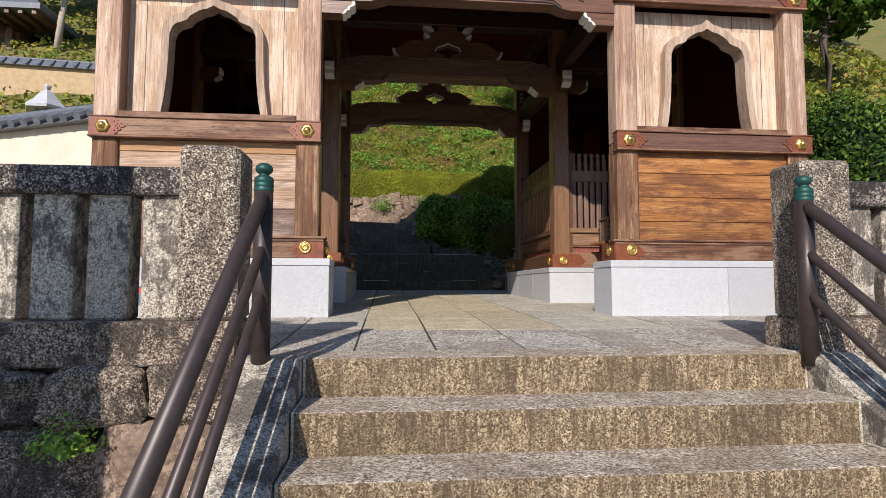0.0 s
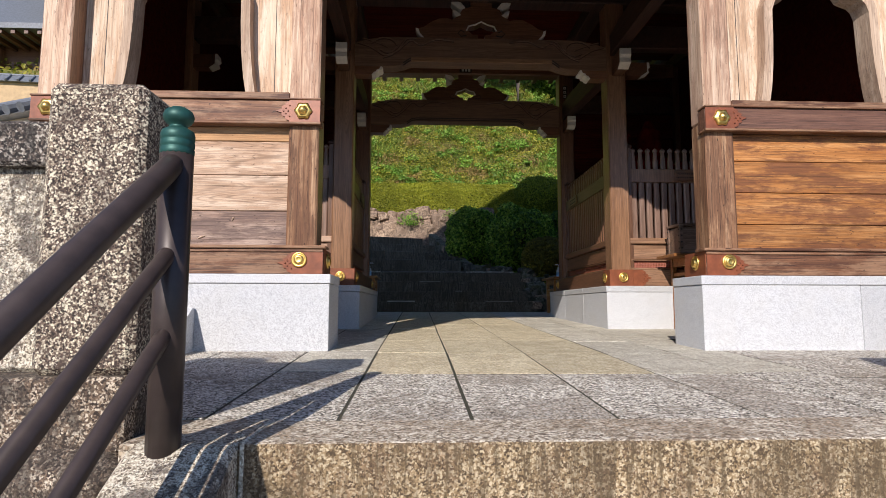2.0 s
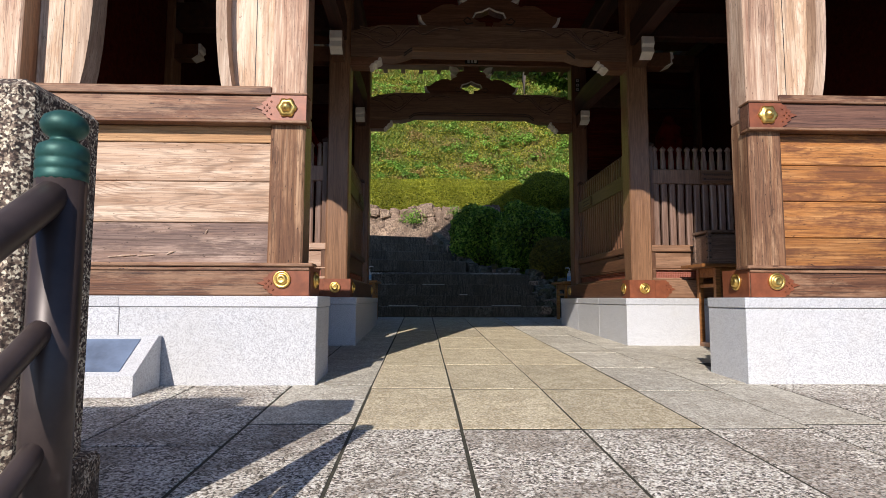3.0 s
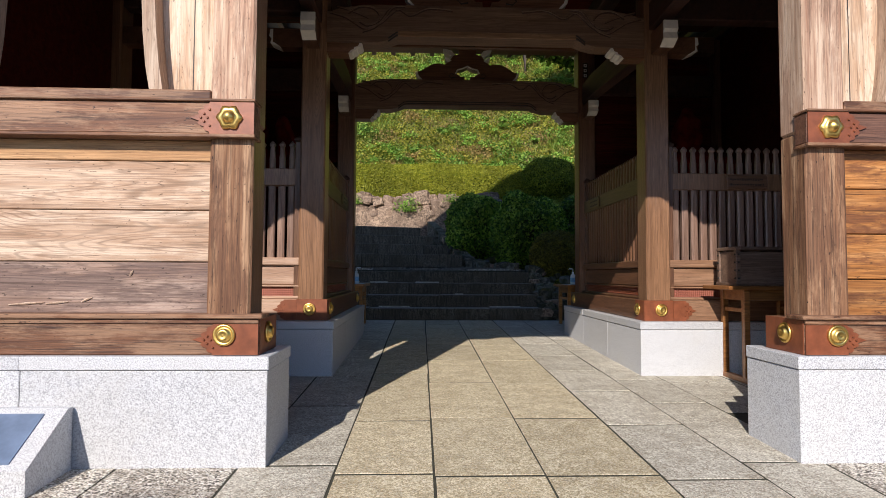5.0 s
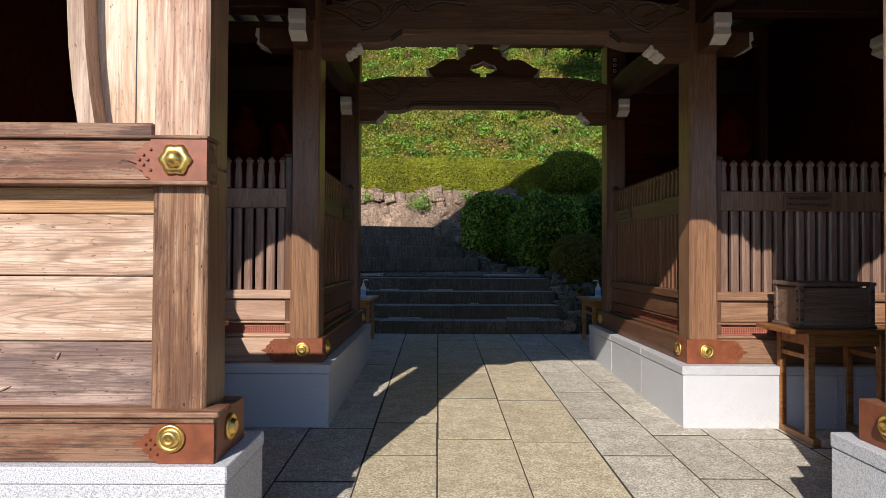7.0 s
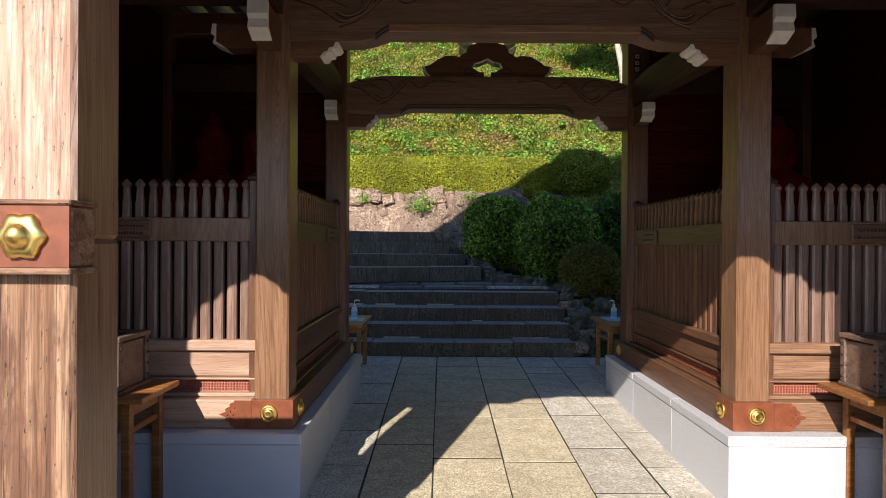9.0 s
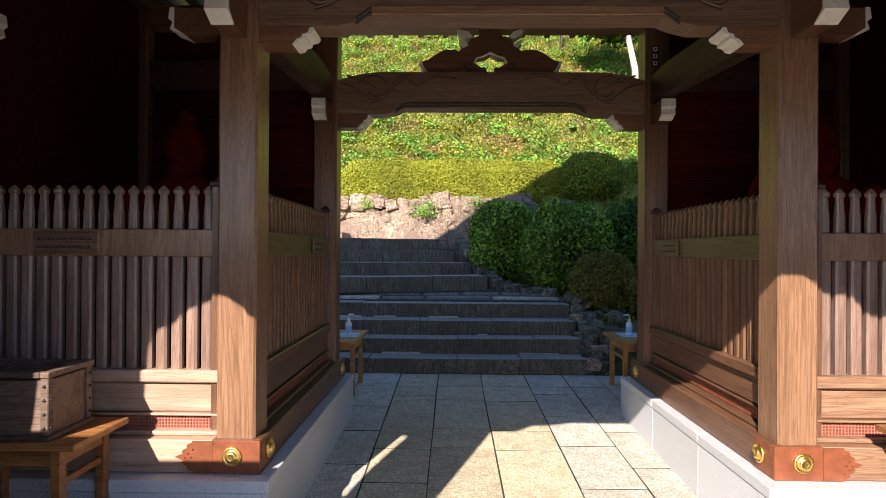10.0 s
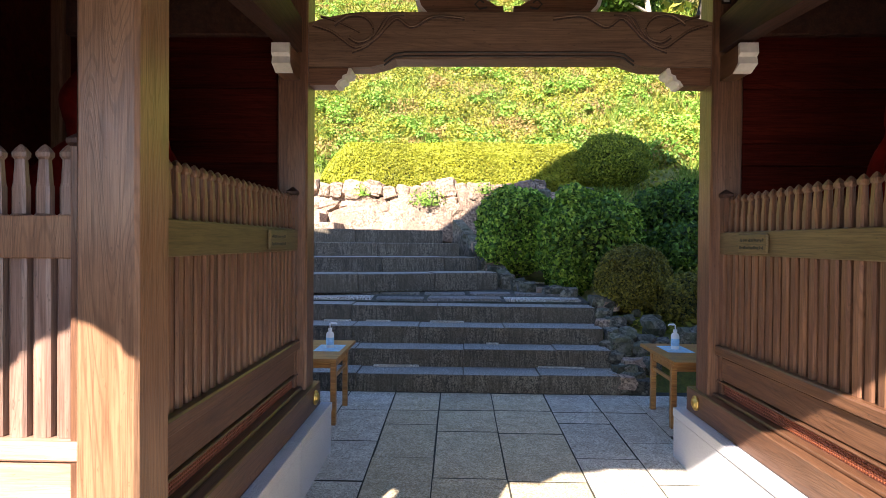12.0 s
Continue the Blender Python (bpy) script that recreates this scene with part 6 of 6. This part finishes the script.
build_tree(on_hill(-15, 27), 6.5, 3.0, LEAF_TREE, BARK, 10000, 0.2, 7, dark, (0.12, 0))
build_tree(on_hill(-19, 32), 8.0, 3.6, LEAF_TREE, BARK_DARK, 10000, 0.22, 8, dark)
build_tree(on_hill(-11, 34), 7.0, 3.4, LEAF_TREE, BARK_DARK, 10000, 0.22, 9, dark)


# ---- side scenery ----
def build_tiled_wall(name, p0, p1, z0, z1, thick, mat, cap, label):
    """A plastered wall with a tiled coping, from p0 to p1."""
    a, b = Vector((*p0, 0)), Vector((*p1, 0))
    L = (b - a).length
    ang = math.degrees(math.atan2(b.y - a.y, b.x - a.x))
    w = thing(name, label, "wall", kind="structure", at=a)

    def put(bm):
        bmesh.ops.rotate(bm, verts=bm.verts, cent=(0, 0, 0), matrix=Matrix.Rotation(radians(ang), 3, "Z"))
        bmesh.ops.translate(bm, verts=bm.verts, vec=a)
        return bm

    part("plaster", put(box(0, L, -thick / 2, thick / 2, z0, z1)), mat, w)
    part("coping_bed", put(prism([(-thick * 0.9, z1), (thick * 0.9, z1), (thick * 0.2, z1 + cap), (-thick * 0.2, z1 + cap)], "x", 0, L)), ROOF_TILE, w)
    n = min(60, int(L / 0.17))
    for i in range(n):
        x = (i + 0.5) * L / n
        for s in (-1, 1):
            bm = tube([(x, s * thick * 0.22, z1 + cap + 0.02), (x, s * thick * 0.98, z1 + 0.03)], 0.045, 8)
            part("coping_tile", put(bm), ROOF_TILE, w)
    part("ridge_tile", put(tube([(0, 0, z1 + cap + 0.04), (L, 0, z1 + cap + 0.04)], 0.07, 10)), ROOF_TILE, w)


build_tiled_wall("plaster_wall", (-8.5, 8.35), (-2.45, 5.78), -0.3, 1.84, 0.28, PLASTER, 0.13, "cream plastered wall with grey tiled coping")
build_tiled_wall("terrace_wall", (-30, 21), (-5.5, 23.5), 5.5, 8.5, 0.4, EARTH_WALL, 0.3, "tan earthen terrace wall with grey tiled coping")


def build_lantern(x, y):
    z = ground_z(x, y)
    l = thing("stone_lantern", "pale stone lantern with peaked roof behind the wall", "stone lantern", at=(x, y, z))
    part("base", lathe([(0.35, z - 0.1), (0.35, z + 0.15), (0.2, z + 0.25)], (x, y, 0), 6), PAVE, l)
    part("shaft", lathe([(0.14, z + 0.2), (0.12, z + 0.8), (0.14, z + 1.4)], (x, y, 0), 12), PAVE, l)
    part("platform", lathe([(0.16, z + 1.38), (0.3, z + 1.5), (0.3, z + 1.6)], (x, y, 0), 6), PAVE, l)
    part("fire_box", lathe([(0.2, z + 1.58), (0.2, z + 1.95)], (x, y, 0), 6), PAVE, l)
    part("cap_roof", lathe([(0.36, z + 1.93), (0.37, z + 1.98), (0.24, z + 2.1), (0.12, z + 2.26), (0.05, z + 2.32), (0.07, z + 2.38), (0.02, z + 2.44)], (x, y, 0), 6), GRANITE, l)


build_lantern(-6.35, 11.2)


def build_hall():
    """A hall high on the slope, of which the eaves show."""
    x0, x1, y0, y1, z0 = -30, -15.2, 26, 34, 9.0
    h = thing("temple_hall", "dark timber temple hall with grey tiled roof on the upper terrace", "building", at=(-22, 30, z0))
    part("wall", box(x0 + 2, x1 - 2, y0 + 2, y1 - 2, z0 - 1, z0 + 3.4), WOOD_IN_X, h)
    bm = bmesh.new()
    lo = [bm.verts.new((x, y, z0 + 3.4)) for x, y in ((x0, y0), (x1, y0), (x1, y1), (x0, y1))]
    md = [bm.verts.new((x, y, z0 + 3.65)) for x, y in ((x0, y0), (x1, y0), (x1, y1), (x0, y1))]
    hi = [bm.verts.new((x, y, z0 + 7.0)) for x, y in ((x0 + 4, 29.9), (x1 - 4, 29.9), (x1 - 4, 30.1), (x0 + 4, 30.1))]
    for a, b in ((lo, md), (md, hi)):
        for i in range(4):
            bm.faces.new((a[i], a[(i + 1) % 4], b[(i + 1) % 4], b[i]))
    bm.faces.new(lo)
    bm.faces.new(hi)
    part("roof", bm, ROOF_TILE, h, "grey tiled hip roof")
    for i in range(26):
        x = x0 + 0.3 + (x1 - x0 - 0.6) * i / 25
        part("rafter", box(x - 0.09, x + 0.09, y0 + 0.1, y0 + 2, z0 + 3.2, z0 + 3.38), WOOD_IN_Y, h)
    for i in range(6):
        x = x0 + 2.3 + (x1 - x0 - 4.6) * i / 5
        part("column", box(x - 0.15, x + 0.15, y0 + 1.7, y0 + 2.0, z0 - 1, z0 + 3.3), WOOD_IN_Z, h)


build_hall()


def build_fern(x, y, z, k=1.0):
    f = thing("weed_tuft", "green weed tuft growing from the masonry", "plant", at=(x, y, z))
    n = 420
    d = RNG.normal(0, 1, (n, 3))
    d[:, 2] = np.abs(d[:, 2]) * 0.9
    d[:, 1] = -np.abs(d[:, 1])
    d /= np.linalg.norm(d, axis=1)[:, None]
    p = np.array((x, y, z)) + d * RNG.uniform(0.03, 0.17, n)[:, None] * k
    quads("leaves", leaf_corners(p, d, 0.013 * k, 0.7, 2.2), LEAF_WEED, f)
    part("stem", tube([(x, y + 0.03, z - 0.03), (x, y - 0.04, z + 0.05)], [0.008, 0.004], 6), LEAF_WEED, f)


build_fern(-1.36, 2.68, -0.46)
for fx, fz, fr in ((-0.12, 2.28, 2.2), (-1.3, 2.45, 1.4), (0.9, 2.5, 1.5)):
    build_fern(fx, 15.36, fz, fr)
build_retaining_wall(-1, -0.66)
build_retaining_wall(1, 2.38)
build_floor()


# Added out of view to cast the shadow band on the left fence.
def build_shadow_pillar(x, y):
    p = thing("shadow_pillar", "unseen tall square pillar added to shade the left fence", "stone pillar", at=(x, y, -1.6))
    part("shaft", box(x - 0.2, x + 0.2, y - 0.2, y + 0.2, -1.45, 3.1, 0.015), LICHEN, p)
    part("base", box(x - 0.36, x + 0.36, y - 0.36, y + 0.36, -1.62, -1.4, 0.02), LICHEN, p)
    bm = bmesh.new()
    lo = [bm.verts.new((x + a * 0.2, y + b * 0.2, 3.101)) for a, b in ((-1, -1), (1, -1), (1, 1), (-1, 1))]
    tip = bm.verts.new((x, y, 3.25))
    bm.faces.new(lo)
    for i in range(4):
        bm.faces.new((lo[i], lo[(i + 1) % 4], tip))
    part("tip", bm, LICHEN, p)


build_shadow_pillar(-2.6, -0.4)
